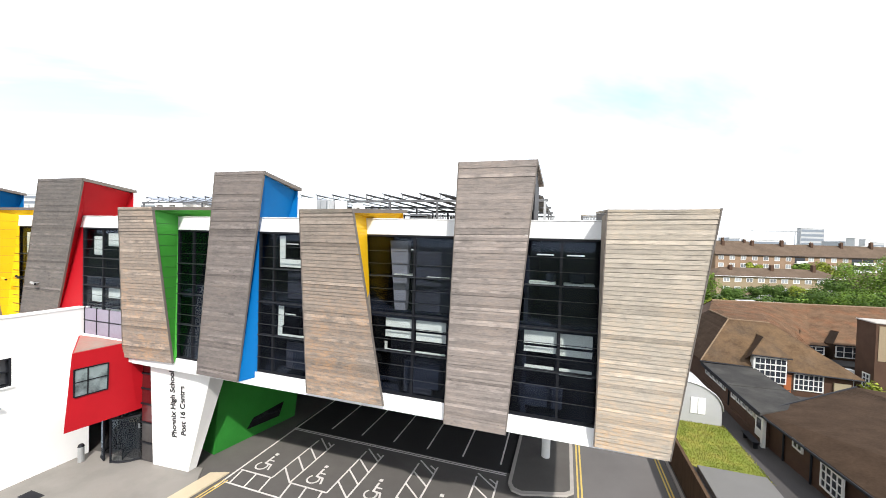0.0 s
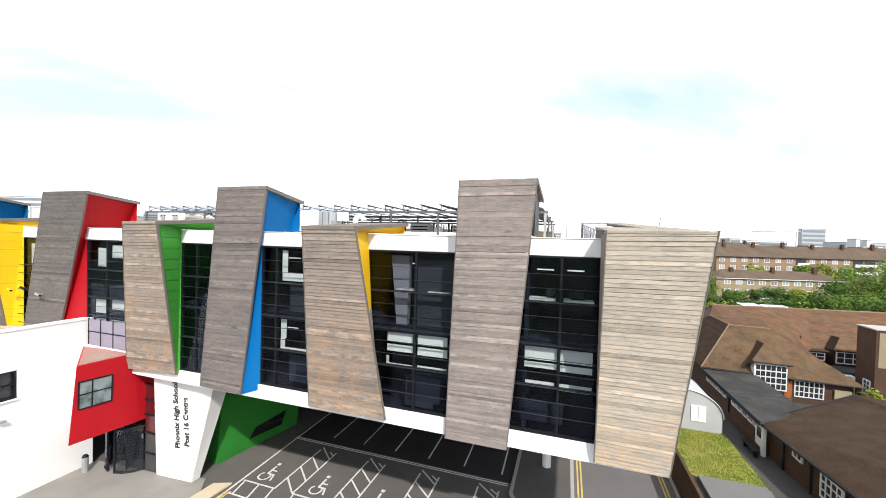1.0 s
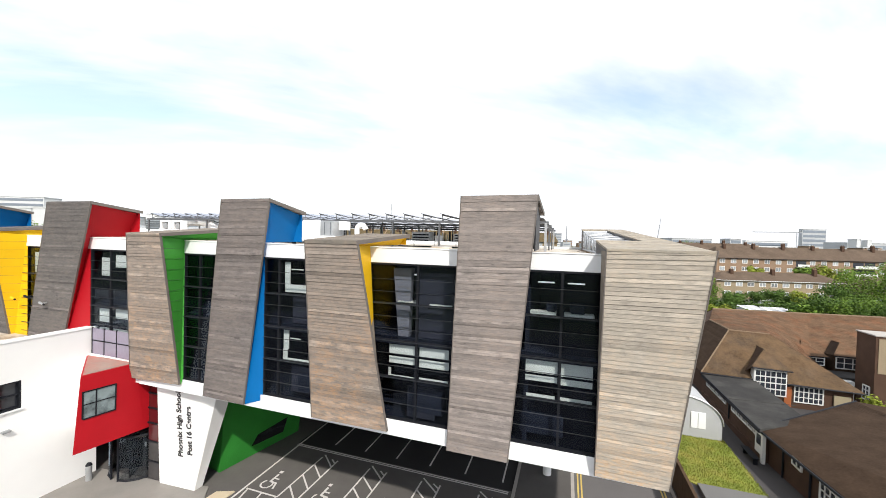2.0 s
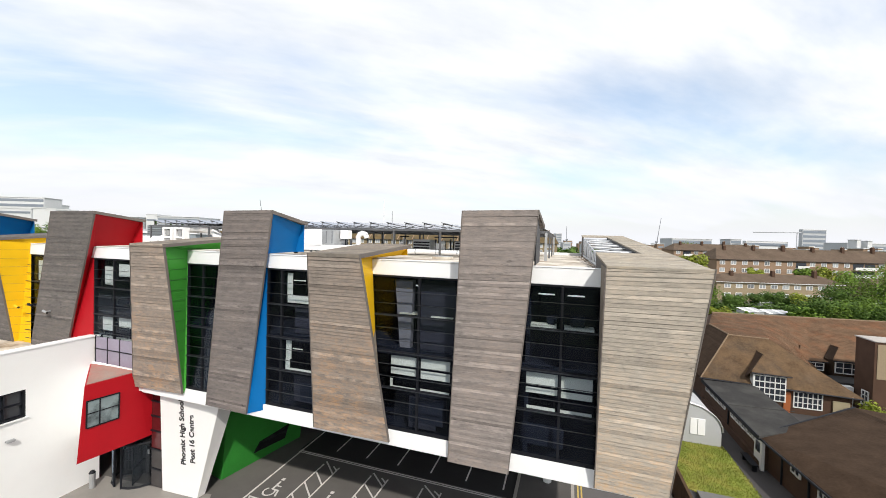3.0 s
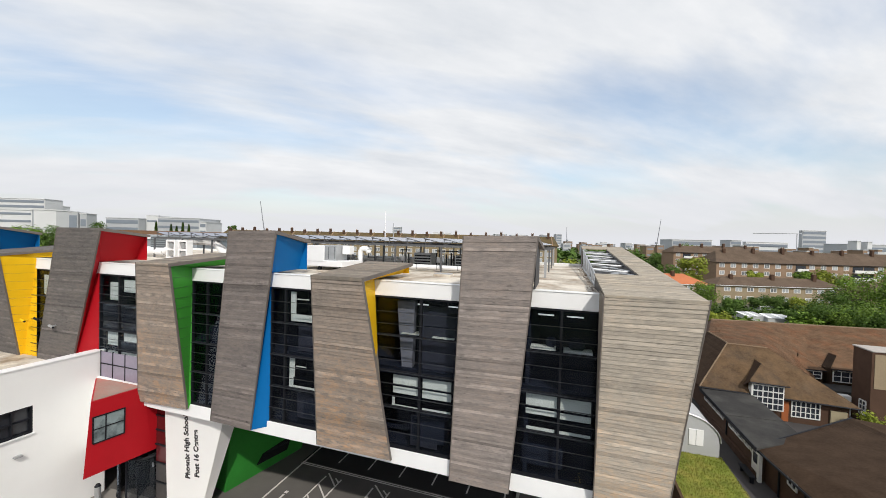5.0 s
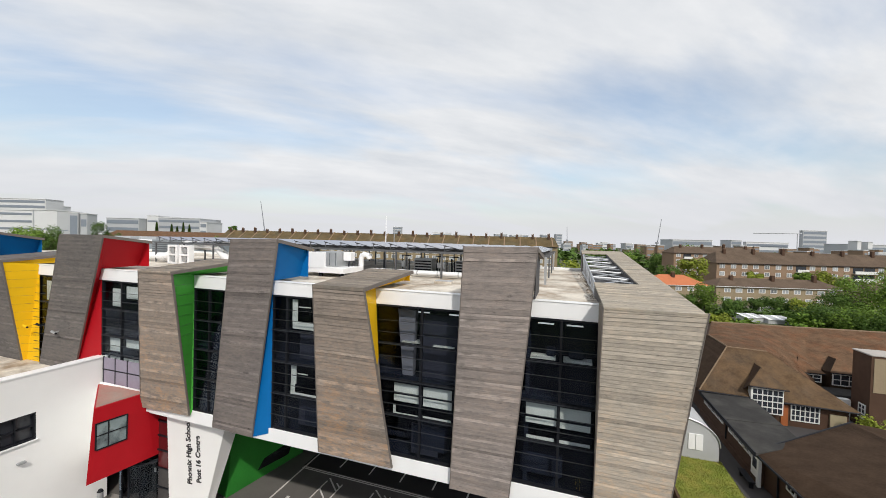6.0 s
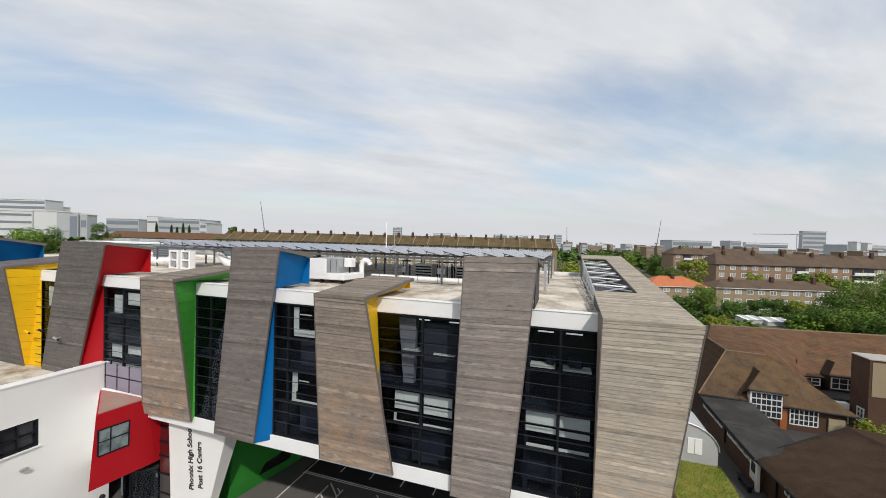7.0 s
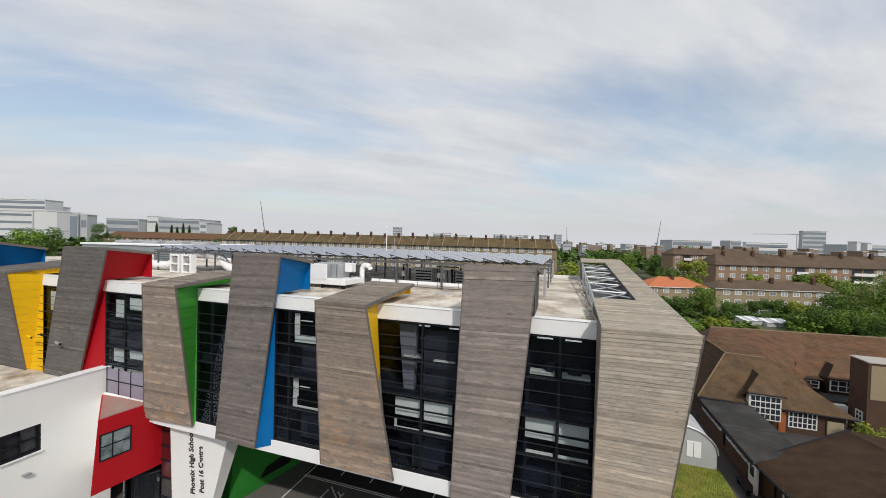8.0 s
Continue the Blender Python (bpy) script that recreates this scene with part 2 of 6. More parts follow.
# the shade under the college is put into this dark grey
SOFFIT = surface("shade_dark_undercroft", (0.055, 0.055, 0.058), 0.8, 0.2, 0.8, 12, 0.05)
BLIND = surface("pale_roller_blind", (0.58, 0.61, 0.58), 0.8, 0.12, 2, 8, 0.05)
ROOF = surface("stained_roof_membrane", (0.66, 0.61, 0.53), 0.85, 0.40, 0.9, 5, 0.1, spot=(0.30, 0.235, 0.17), spot_at=0.545)
ASPHALT = surface("car_park_asphalt", (0.112, 0.105, 0.100), 0.9, 0.22, 0.35, 60, 0.25, spot=(0.135, 0.127, 0.120), spot_at=0.55, spec=0.12)
ASPHALT_DARK = surface("black_bay_asphalt", (0.042, 0.040, 0.041), 0.9, 0.15, 0.4, 60, 0.25, spec=0.12)
YARD = surface("dark_yard_asphalt", (0.072, 0.068, 0.068), 0.9, 0.2, 0.4, 60, 0.25, spec=0.12)
ROADWAY = surface("worn_road_asphalt", (0.150, 0.142, 0.140), 0.9, 0.20, 0.3, 60, 0.25, spec=0.12)
PAVING = surface("concrete_forecourt", (0.25, 0.235, 0.215), 0.9, 0.12, 0.35, 40, 0.15, spot=(0.19, 0.18, 0.165), spot_at=0.58)
SLAB_GREY = surface("grey_slab", (0.15, 0.148, 0.145), 0.9, 0.12, 0.5, 40, 0.15)
ROOF_FAR = surface("olive_brown_roof_tile", (0.125, 0.088, 0.042), 0.9, 0.6, 0.35, 2, 0.1, spot=(0.105, 0.085, 0.05), spot_at=0.5, spec=0.12)
ROOF_FLATS = surface("dull_brown_roof_tile", (0.112, 0.082, 0.060), 0.9, 0.45, 0.3, 2, 0.1, spec=0.12)
KERB = surface("concrete_kerb", (0.40, 0.37, 0.34), 0.85, 0.15, 1.5, 40, 0.15)
KERB_BUFF = surface("buff_kerb", (0.56, 0.47, 0.33), 0.85, 0.12, 1.5, 40, 0.15)
LINE = surface("worn_white_road_paint", (0.62, 0.60, 0.58), 0.8, 0.22, 3, 30, 0.1)
LINE_YELLOW = surface("worn_yellow_road_paint", (0.62, 0.46, 0.12), 0.8, 0.22, 3, 30, 0.1)
GRASS = surface("mown_grass", (0.175, 0.21, 0.028), 0.95, 0.35, 1.2, 14, 0.6, spot=(0.27, 0.25, 0.05), spot_at=0.55, island=0.7)
FENCE = surface("brown_fence_board", (0.10, 0.062, 0.038), 0.85, 0.25, 2, 20, 0.2, rand=0.3, spec=0.12)
TILE = surface("weathered_clay_tile", (0.118, 0.076, 0.043), 0.95, 0.62, 0.9, 7, 0.4, rand=0.10, island=0.0, spot=(0.085, 0.060, 0.040), spot_at=0.55, spec=0.12)
TILE_RUST = surface("red_brown_clay_tile", (0.125, 0.077, 0.047), 0.95, 0.62, 0.9, 7, 0.4, rand=0.10, island=0.0, spot=(0.150, 0.072, 0.038), spot_at=0.58, spec=0.12)
# dark tile of the near block; elsewhere it paints shade on left-facing slopes
TILE_DARK = surface("dark_and_shaded_clay_tile", (0.044, 0.028, 0.018), 0.95, 0.6, 0.9, 7, 0.4, rand=0.25, island=0.0, spec=0.12)
# shade of the front dormer's left slope, put into the tile colour
TILE_SHADE = surface("shaded_dormer_tile", (0.06, 0.038, 0.025), 0.95, 0.5, 0.9, 7, 0.4, rand=0.1, spec=0.12)
RIDGE_TILE = surface("mortared_ridge_tile", (0.21, 0.15, 0.10), 0.95, 0.4, 2, 10, 0.3, spec=0.12)
TILE_ORANGE = surface("orange_clay_tile", (0.46, 0.15, 0.06), 0.85, 0.2, 0.5, 6, 0.3)
BRICK = surface("brown_stock_brick", (0.085, 0.050, 0.034), 0.9, 0.3, 0.8, 16, 0.3, spec=0.2)
BRICK_FAR = surface("red_brown_brick", (0.275, 0.190, 0.130), 0.9, 0.2, 0.4, 8, 0.2, spec=0.12)
BRICK_OLIVE = surface("olive_brown_brick", (0.25, 0.20, 0.125), 0.9, 0.2, 0.4, 8, 0.2, spec=0.12)
BRICK_BUFF = surface("buff_brick", (0.30, 0.24, 0.16), 0.9, 0.2, 0.4, 8, 0.2, spec=0.12)
FELT = surface("grey_roofing_felt", (0.042, 0.041, 0.040), 0.95, 0.4, 0.6, 20, 0.2, spot=(0.068, 0.066, 0.062), spot_at=0.56, spec=0.15)
LITTER = surface("dry_leaf_litter", (0.13, 0.09, 0.055), 0.95, 0.3, 2, 20, 0, island=0.8, spec=0.1)
SCREEN_GREY = surface("grey_blue_plant_casing", (0.26, 0.29, 0.31), 0.5, 0.15, 1, 10, 0.05)
SCREEN_DARK = surface("dark_louvre_slot", (0.10, 0.115, 0.125), 0.5, 0.1, 1, 10, 0.02)
BARK = surface("bark", (0.075, 0.055, 0.04), 0.95, 0.3, 3, 30, 0.5)
LEAF = surface("green_leaves", (0.125, 0.205, 0.028), 0.7, 0.36, 0.45, 4, 0, rand=0.3, island=0.6, spec=0.2)
LEAF_DARK = surface("dark_green_leaves", (0.070, 0.125, 0.022), 0.7, 0.36, 0.45, 4, 0, rand=0.4, island=0.6, spec=0.2)
LEAF_LIME = surface("yellow_green_leaves", (0.21, 0.25, 0.03), 0.7, 0.34, 0.45, 4, 0, rand=0.3, island=0.6, spec=0.2)
GROUND = surface("gardens_and_streets", (0.075, 0.09, 0.045), 0.95, 0.35, 0.03, 0.6, 0.0, spot=(0.15, 0.135, 0.115), spot_at=0.56, spec=0.12)
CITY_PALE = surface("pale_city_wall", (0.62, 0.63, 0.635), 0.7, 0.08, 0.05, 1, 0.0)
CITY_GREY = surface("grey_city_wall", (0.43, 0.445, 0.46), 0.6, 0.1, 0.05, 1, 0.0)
CITY_STEEL = surface("far_crane_steel", (0.22, 0.23, 0.25), 0.6, 0.1, 0.3, 3, 0.0)
# lightened so that distance haze sits in the band colour
CITY_GLASS = surface("hazed_window_band", (0.20, 0.23, 0.27), 0.35, 0.15, 0.2, 2, 0.0)
# pale base colour carries part of the sky sheen on the panels
PV = surface("solar_glass_with_sky_sheen", (0.24, 0.25, 0.30), 0.2, 0.1, 1, 20, 0.0)
PAINT_BLACK = surface("black_lettering", (0.02, 0.02, 0.022), 0.5, 0.1, 4, 40, 0.0)
WINDOW_WHITE = surface("white_window_paint", (0.72, 0.72, 0.70), 0.5, 0.06, 3, 30, 0.03)
SHED_METAL = surface("pale_grey_shed_sheet", (0.42, 0.43, 0.44), 0.5, 0.1, 1, 20, 0.08)
DOOR_ORANGE = surface("orange_brown_door", (0.33, 0.10, 0.03), 0.6, 0.15, 2, 20, 0.1)
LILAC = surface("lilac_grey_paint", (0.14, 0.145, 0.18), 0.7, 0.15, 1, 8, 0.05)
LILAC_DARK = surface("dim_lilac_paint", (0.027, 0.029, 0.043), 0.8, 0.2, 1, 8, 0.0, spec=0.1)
LAMP_GLOW = glowing("ceiling_lamp_tube", (0.95, 0.97, 1.0), 0.9)


# ---- mesh helpers ----
BASES = {}


def thing(name, base, label, category, group="", kind="", m=None):
    """An Empty at the base of a thing; base is in the local axes of B, or of the pose m."""
    ob = new(name)
    ob.matrix_world = (B if m is None else m) @ Matrix.Translation(base)
    BASES[ob] = Vector(base)
    ob.empty_display_size = 0.3
    return tagged(ob, label, category, group, kind)


def part(name, bm, material, parent, label=""):
    """One mesh object under a thing or a part. The bmesh is in the same axes as the thing's base."""
    me = bpy.data.meshes.new(name)
    if isinstance(bm, tuple):
        me.from_pydata(bm[0], [], bm[1])
    else:
        bm.to_mesh(me)
        bm.free()
    base = BASES[parent]
    me.transform(Matrix.Translation(-base))
    me.materials.append(material)
    ob = new(name, me)
    ob.parent = parent
    BASES[ob] = base
    if label:
        ob["label"] = label
    return ob


def single(name, bm, material, label, category, group="", kind="", m=None, base=(0, 0, 0)):
    """A thing that is one mesh."""
    me = bpy.data.meshes.new(name)
    if isinstance(bm, tuple):
        me.from_pydata(bm[0], [], bm[1])
    else:
        bm.to_mesh(me)
        bm.free()
    me.transform(Matrix.Translation(-Vector(base)))
    me.materials.append(material)
    ob = new(name, me)
    ob.matrix_world = (B if m is None else m) @ Matrix.Translation(base)
    BASES[ob] = Vector(base)
    return tagged(ob, label, category, group, kind)


HEX = [(0, 3, 2, 1), (4, 5, 6, 7), (0, 1, 5, 4), (1, 2, 6, 5), (2, 3, 7, 6), (3, 0, 4, 7)]


def hexa(*v):
    """A block from eight corners: four below, four above, both counter-clockwise from above."""
    return [tuple(p) for p in v], list(HEX)


def box(u0, u1, v0, v1, z0, z1):
    return hexa((u0, v0, z0), (u1, v0, z0), (u1, v1, z0), (u0, v1, z0), (u0, v0, z1), (u1, v0, z1), (u1, v1, z1), (u0, v1, z1))


def frame_ring(axis, a0, a1, z0, z1, w, d0, d1):
    """A window frame in one piece, in the plane across u or v; w is the width of its bars, d0 to d1 its depth."""
    loops = []
    for d in (d0, d1):
        for q in (0, w):
            loops.append([(a0 + q, d, z0 + q), (a1 - q, d, z0 + q), (a1 - q, d, z1 - q), (a0 + q, d, z1 - q)])
    if axis == "u":
        loops = [[(d, a, z) for a, d, z in loop] for loop in loops]
    v = [p for loop in loops for p in loop]
    f = []
    for i in range(4):
        k = (i + 1) % 4
        f += [(i, k, 4 + k, 4 + i), (8 + i, 12 + i, 12 + k, 8 + k), (i, 8 + i, 8 + k, k), (4 + i, 4 + k, 12 + k, 12 + i)]
    return v, f


def join(*meshes):
    verts, faces = [], []
    for v, f in meshes:
        n = len(verts)
        verts += v
        faces += [tuple(i + n for i in q) for q in f]
    return verts, faces


def soft(mesh, width=0.02, segments=1):
    """The same block with its edges rounded off."""
    bm = bmesh.new()
    vs = [bm.verts.new(p) for p in mesh[0]]
    for f in mesh[1]:
        bm.faces.new([vs[i] for i in f])
    bmesh.ops.recalc_face_normals(bm, faces=bm.faces)
    bmesh.ops.bevel(bm, geom=list(bm.edges), offset=width, segments=segments, affect="EDGES", clamp_overlap=True)
    return bm


def prism(outline, z0, z1):
    n = len(outline)
    v = [(x, y, z0) for x, y in outline] + [(x, y, z1) for x, y in outline]
    return v, [tuple(range(n - 1, -1, -1)), tuple(range(n, 2 * n))] + [(i, (i + 1) % n, n + (i + 1) % n, n + i) for i in range(n)]


def slab(points, push):
    """A plate of a plane outline in space, made thick by the vector push."""
    n = len(points)
    v = [tuple(p) for p in points] + [tuple(Vector(p) + Vector(push)) for p in points]
    return v, [tuple(range(n - 1, -1, -1)), tuple(range(n, 2 * n))] + [(i, (i + 1) % n, n + (i + 1) % n, n + i) for i in range(n)]


def rod(a, b, r, sides=6, r2=None):
    a, b = Vector(a), Vector(b)
    d = (b - a).normalized()
    s = d.cross(Vector((0, 0, 1)) if abs(d.z) < 0.9 else Vector((1, 0, 0))).normalized()
    w = d.cross(s)
    v = []
    for p, q in ((a, r), (b, r if r2 is None else r2)):
        v += [tuple(p + (s * math.cos(2 * math.pi * i / sides) + w * math.sin(2 * math.pi * i / sides)) * q) for i in range(sides)]
    f = [(i, (i + 1) % sides, sides + (i + 1) % sides, sides + i) for i in range(sides)]
    return v, f + [tuple(range(sides - 1, -1, -1)), tuple(range(sides, 2 * sides))]


def lerp(a, b, k):
    return Vector(a) * (1 - k) + Vector(b) * k


def bar(a, b, width, z, up=0.004):
    """A painted line on the ground from a to b, (u, v) each."""
    a, b = Vector((*a, 0)), Vector((*b, 0))
    s = (b - a).normalized().cross(Vector((0, 0, 1))) * width / 2
    return slab([a - s + Vector((0, 0, z)), b - s + Vector((0, 0, z)), b + s + Vector((0, 0, z)), a + s + Vector((0, 0, z))][::-1], (0, 0, up))

# ---- ground ----
single("ground", box(-2500, 2500, -600, 3000, -0.5, -0.12), GROUND, "gardens and streets reaching to the horizon", "ground", kind="structure", m=Matrix())
single("car_park", prism([(-60, -30), (7.0, -30), (7.0, 60), (-60, 60)], -0.2, 0.0), ASPHALT, "dark asphalt car park under and before the college", "car park", kind="structure")
single("road", box(1.0, 6.5, -20, 50, -0.1, 0.004), ROADWAY, "worn grey asphalt driveway with double yellow lines", "road", kind="structure")
single("forecourt", soft(prism([(-27.0, -4), (-18.1, 12.6), (-18.35, 15.0), (-19.3, 16.2), (-22, 15.6), (-27.0, 15.2)], -0.1, 0.06), 0.01), PAVING, "pale concrete forecourt before the entrance", "pavement", kind="structure")


def parking_marks():
    """Bay lines and hatched strips beside the wide bays."""
    p = thing("parking_marks", (-10, 20, 0), "worn white painted parking bays with hatched strips", "road marking", kind="structure")
    part("edge_line", bar((-17.3, 15.2), (-17.75, 31), 0.12, 0.001), LINE, p)
    for k in range(2):
        part("cross_line", bar((-17.6, 21.75 + k * 0.16), (-2.7, 21.75 + k * 0.16), 0.09, 0.001), LINE, p)
    for k in range(6):
        part("bay_line", bar((-15.1 + 2.385 * k, 22.7), (-15.2 + 2.385 * k, 30.5), 0.10, 0.001), LINE, p)
    z = 0.002
    for k in range(4):
        a, b = -15.03 + 3.58 * k, -13.83 + 3.58 * k
        part("bay_line", bar((a, 16.9), (a, 21.1), 0.10, 0.001), LINE, p)
        part("bay_line", bar((b, 16.9), (b, 21.1), 0.10, 0.001), LINE, p)
        for j in range(4):
            v = 16.3 + 1.15 * j
            part("hatch_line", bar((b, v + 0.6), (a, v + 1.65), 0.10, z), LINE, p)
        part("hatch_line", bar((b, 20.75), (b - 0.45, 21.1), 0.10, z), LINE, p)
        left = -17.2 if k == 0 else a - 2.38
        part("bay_line", bar((left, 16.9), (a, 16.9), 0.10, z), LINE, p)
        for j in range(3):
            u = left + 0.1 + j * 1.0
            part("hatch_line", bar((u + 0.25, 15.75), (u, 16.9), 0.10, z), LINE, p)
        wheel_symbol(p, a - 1.27, 17.75)
    part("edge_line", bar((-17.2, 15.75), (-2.0, 15.6), 0.10, z), LINE, p)


def wheel_symbol(parent, u, v):
    """The wheelchair symbol: an open ring, a body, and a foot."""
    z = 0.0025
    ring = []
    for k in range(16):
        a0, a1 = radians(-230 + 18 * k), radians(-230 + 18 * (k + 1))
        ring.append(bar((u - 0.1 + 0.34 * math.cos(a0), v - 0.15 + 0.34 * math.sin(a0)), (u - 0.1 + 0.34 * math.cos(a1), v - 0.15 + 0.34 * math.sin(a1)), 0.10, z))
    body = [bar((u - 0.1, v + 0.85), (u - 0.08, v + 0.1), 0.13, z), bar((u - 0.1, v + 0.45), (u + 0.28, v + 0.45), 0.10, z + 0.001),
            bar((u - 0.1, v + 0.12), (u + 0.36, v + 0.10), 0.12, z + 0.001), bar((u + 0.34, v + 0.12), (u + 0.52, v - 0.38), 0.11, z), bar((u - 0.21, v + 1.08), (u + 0.01, v + 1.08), 0.22, z)]
    part("wheelchair_symbol", join(*ring, *body), LINE, parent)


parking_marks()

single("rear_bays", box(-17.7, -2.52, 22.05, 35.4, -0.05, 0.003), ASPHALT_DARK, "darker asphalt of the rear parking bays", "car park", kind="structure")
isl = thing("traffic_island", (-0.7, 24, 0), "kerbed asphalt island with a white column", "traffic island", kind="structure")
outline = [(-2.3, 60), (-2.5, 21.0), (-2.25, 20.45), (-1.7, 20.3), (0.6, 21.0), (1.0, 21.4), (1.0, 60)]
inner = [(-2.12, 60), (-2.3, 21.05), (-2.1, 20.7), (-1.7, 20.55), (0.5, 21.22), (0.8, 21.5), (0.8, 60)]
part("island_kerb", prism(outline, -0.05, 0.11), KERB, isl)
part("island_top", prism(inner, 0.0, 0.115), ASPHALT, isl)
marks = thing("driveway_marks", (1.3, 24, 0), "worn double yellow lines along the driveway", "road marking", kind="structure")
for u in (1.22, 1.42, 5.95, 6.13):
    part("yellow_line", bar((u, 2), (u, 45), 0.09, 0.005), LINE_YELLOW, marks)
kerbs = thing("kerb", (6.6, 20, 0), "pale concrete kerb beside the driveway", "kerb", kind="structure")
for k in range(52):
    part("kerb_stone", box(6.5, 6.64, -4 + 0.92 * k, -4 + 0.92 * k + 0.905, -0.1, 0.12), KERB, kerbs)
buff = thing("buff_kerb_strip", (-18.2, 14, 0), "buff dropped kerb with yellow lines by the forecourt", "kerb", kind="structure")
part("dropped_kerb", prism([(-19.0, 9.5), (-18.1, 9.4), (-17.55, 16.4), (-18.5, 16.0)], -0.1, 0.075), KERB_BUFF, buff)
for k in range(2):
    part("yellow_line", bar((-17.85 + 0.2 * k, 9.4), (-17.3 + 0.2 * k, 15.9), 0.08, 0.003), LINE_YELLOW, buff)
single("manhole_cover", soft(box(-25.6, -24.5, 11.2, 11.75, 0.05, 0.072), 0.006), FRAME, "dark iron drain cover set in the forecourt", "manhole cover")

# ---- the college ----
V0 = 14.78
college = thing("college_building", (-16, 25, 0), "college raised over its car park, with timber fins and bright reveals", "building")
part("floor_slab", box(-60, 3.68, V0 + 0.02, 36, 6.1, 6.45), WHITE, college)
part("soffit", box(-60, 3.6, V0 + 0.32, 35.9, 6.04, 6.098), SOFFIT, college, "soffit over the car park, coloured dark for its shade")
# walls added to stop light entering from the back and left
part("undercroft_wall", box(-60, -18.4, 35.4, 35.68, 0, 6.04), SOFFIT, college, "added dark wall that keeps light out under the college")
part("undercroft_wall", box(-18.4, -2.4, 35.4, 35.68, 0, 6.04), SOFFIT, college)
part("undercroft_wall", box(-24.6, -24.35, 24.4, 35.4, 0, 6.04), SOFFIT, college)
# floors, inner walls and furniture wear the near-black that stands for indoor dimness
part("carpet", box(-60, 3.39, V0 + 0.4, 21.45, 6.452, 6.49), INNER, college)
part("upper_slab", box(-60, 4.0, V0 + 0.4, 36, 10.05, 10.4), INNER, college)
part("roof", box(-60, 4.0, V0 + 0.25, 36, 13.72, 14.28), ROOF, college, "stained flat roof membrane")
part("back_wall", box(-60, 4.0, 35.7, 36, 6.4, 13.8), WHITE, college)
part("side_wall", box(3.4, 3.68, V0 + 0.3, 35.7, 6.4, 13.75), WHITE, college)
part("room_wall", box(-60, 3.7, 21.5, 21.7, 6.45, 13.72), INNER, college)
part("roof_edge", soft(box(-60, 4.0, 35.6, 36.05, 14.2, 14.5), 0.02), WHITE, college)
part("upper_band", soft(box(-60, 1.45, V0 - 0.02, V0 + 0.3, 13.7, 14.36), 0.015), WHITE_METAL, college, "white metal parapet band")
part("coping", soft(box(-60, 1.4, V0 - 0.05, V0 + 0.36, 14.36, 14.4), 0.008), WHITE_METAL, college)
part("lower_band", soft(box(-23.0, 3.68, V0 - 0.02, V0 + 0.3, 6.08, 6.8), 0.015), WHITE_METAL, college, "white metal band below the glass")

# glazed bays: left, right, mullions, and rows of blinds or casements (u0, u1, z0, z1, kind)
BAYS = [
    (-1.9, 1.46, [0.0], [(-1.3, -0.08, 9.62, 10.12), (0.05, 1.2, 9.60, 10.10), (-1.3, -0.08, 9.30, 9.52), (0.05, 1.2, 9.26, 9.50), (-1.25, -0.15, 8.62, 8.78), (0.0, 1.2, 8.52, 8.78)]),
    (-8.3, -4.15, [-5.94], [(-7.3, -6.03, 9.66, 10.07), (-5.85, -4.51, 9.64, 10.07), (-7.3, -6.03, 9.24, 9.54), (-5.85, -4.5, 9.20, 9.54), (-7.33, -6.02, 8.56, 8.70), (-5.85, -4.52, 8.54, 8.74), (-7.33, -7.2, 8.70, 9.02)]),
    (-14.15, -11.2, [-13.27], [(-13.1, -12.78, 9.2, 10.12), (-13.12, -12.86, 8.62, 9.2), (-12.86, -11.5, 8.60, 8.76), (-12.7, -12.1, 9.72, 9.77), (-13.08, -12.76, 12.4, 13.5), (-13.06, -11.4, 12.02, 12.40), (-12.7, -12.0, 13.12, 13.17)]),
    (-19.6, -17.3, [-18.5], []),
    (-27.3, -23.6, [-25.58], [(-26.68, -25.85, 12.1, 13.2), (-25.43, -24.0, 12.65, 13.4), (-26.86, -25.7, 9.3, 10.1), (-25.4, -24.0, 9.6, 10.2), (-26.86, -24.0, 8.72, 8.95)]),
    (-34.2, -31.5, [], [(-33.3, -32.6, 12.0, 13.3), (-33.3, -32.4, 9.0, 10.2)]),
]


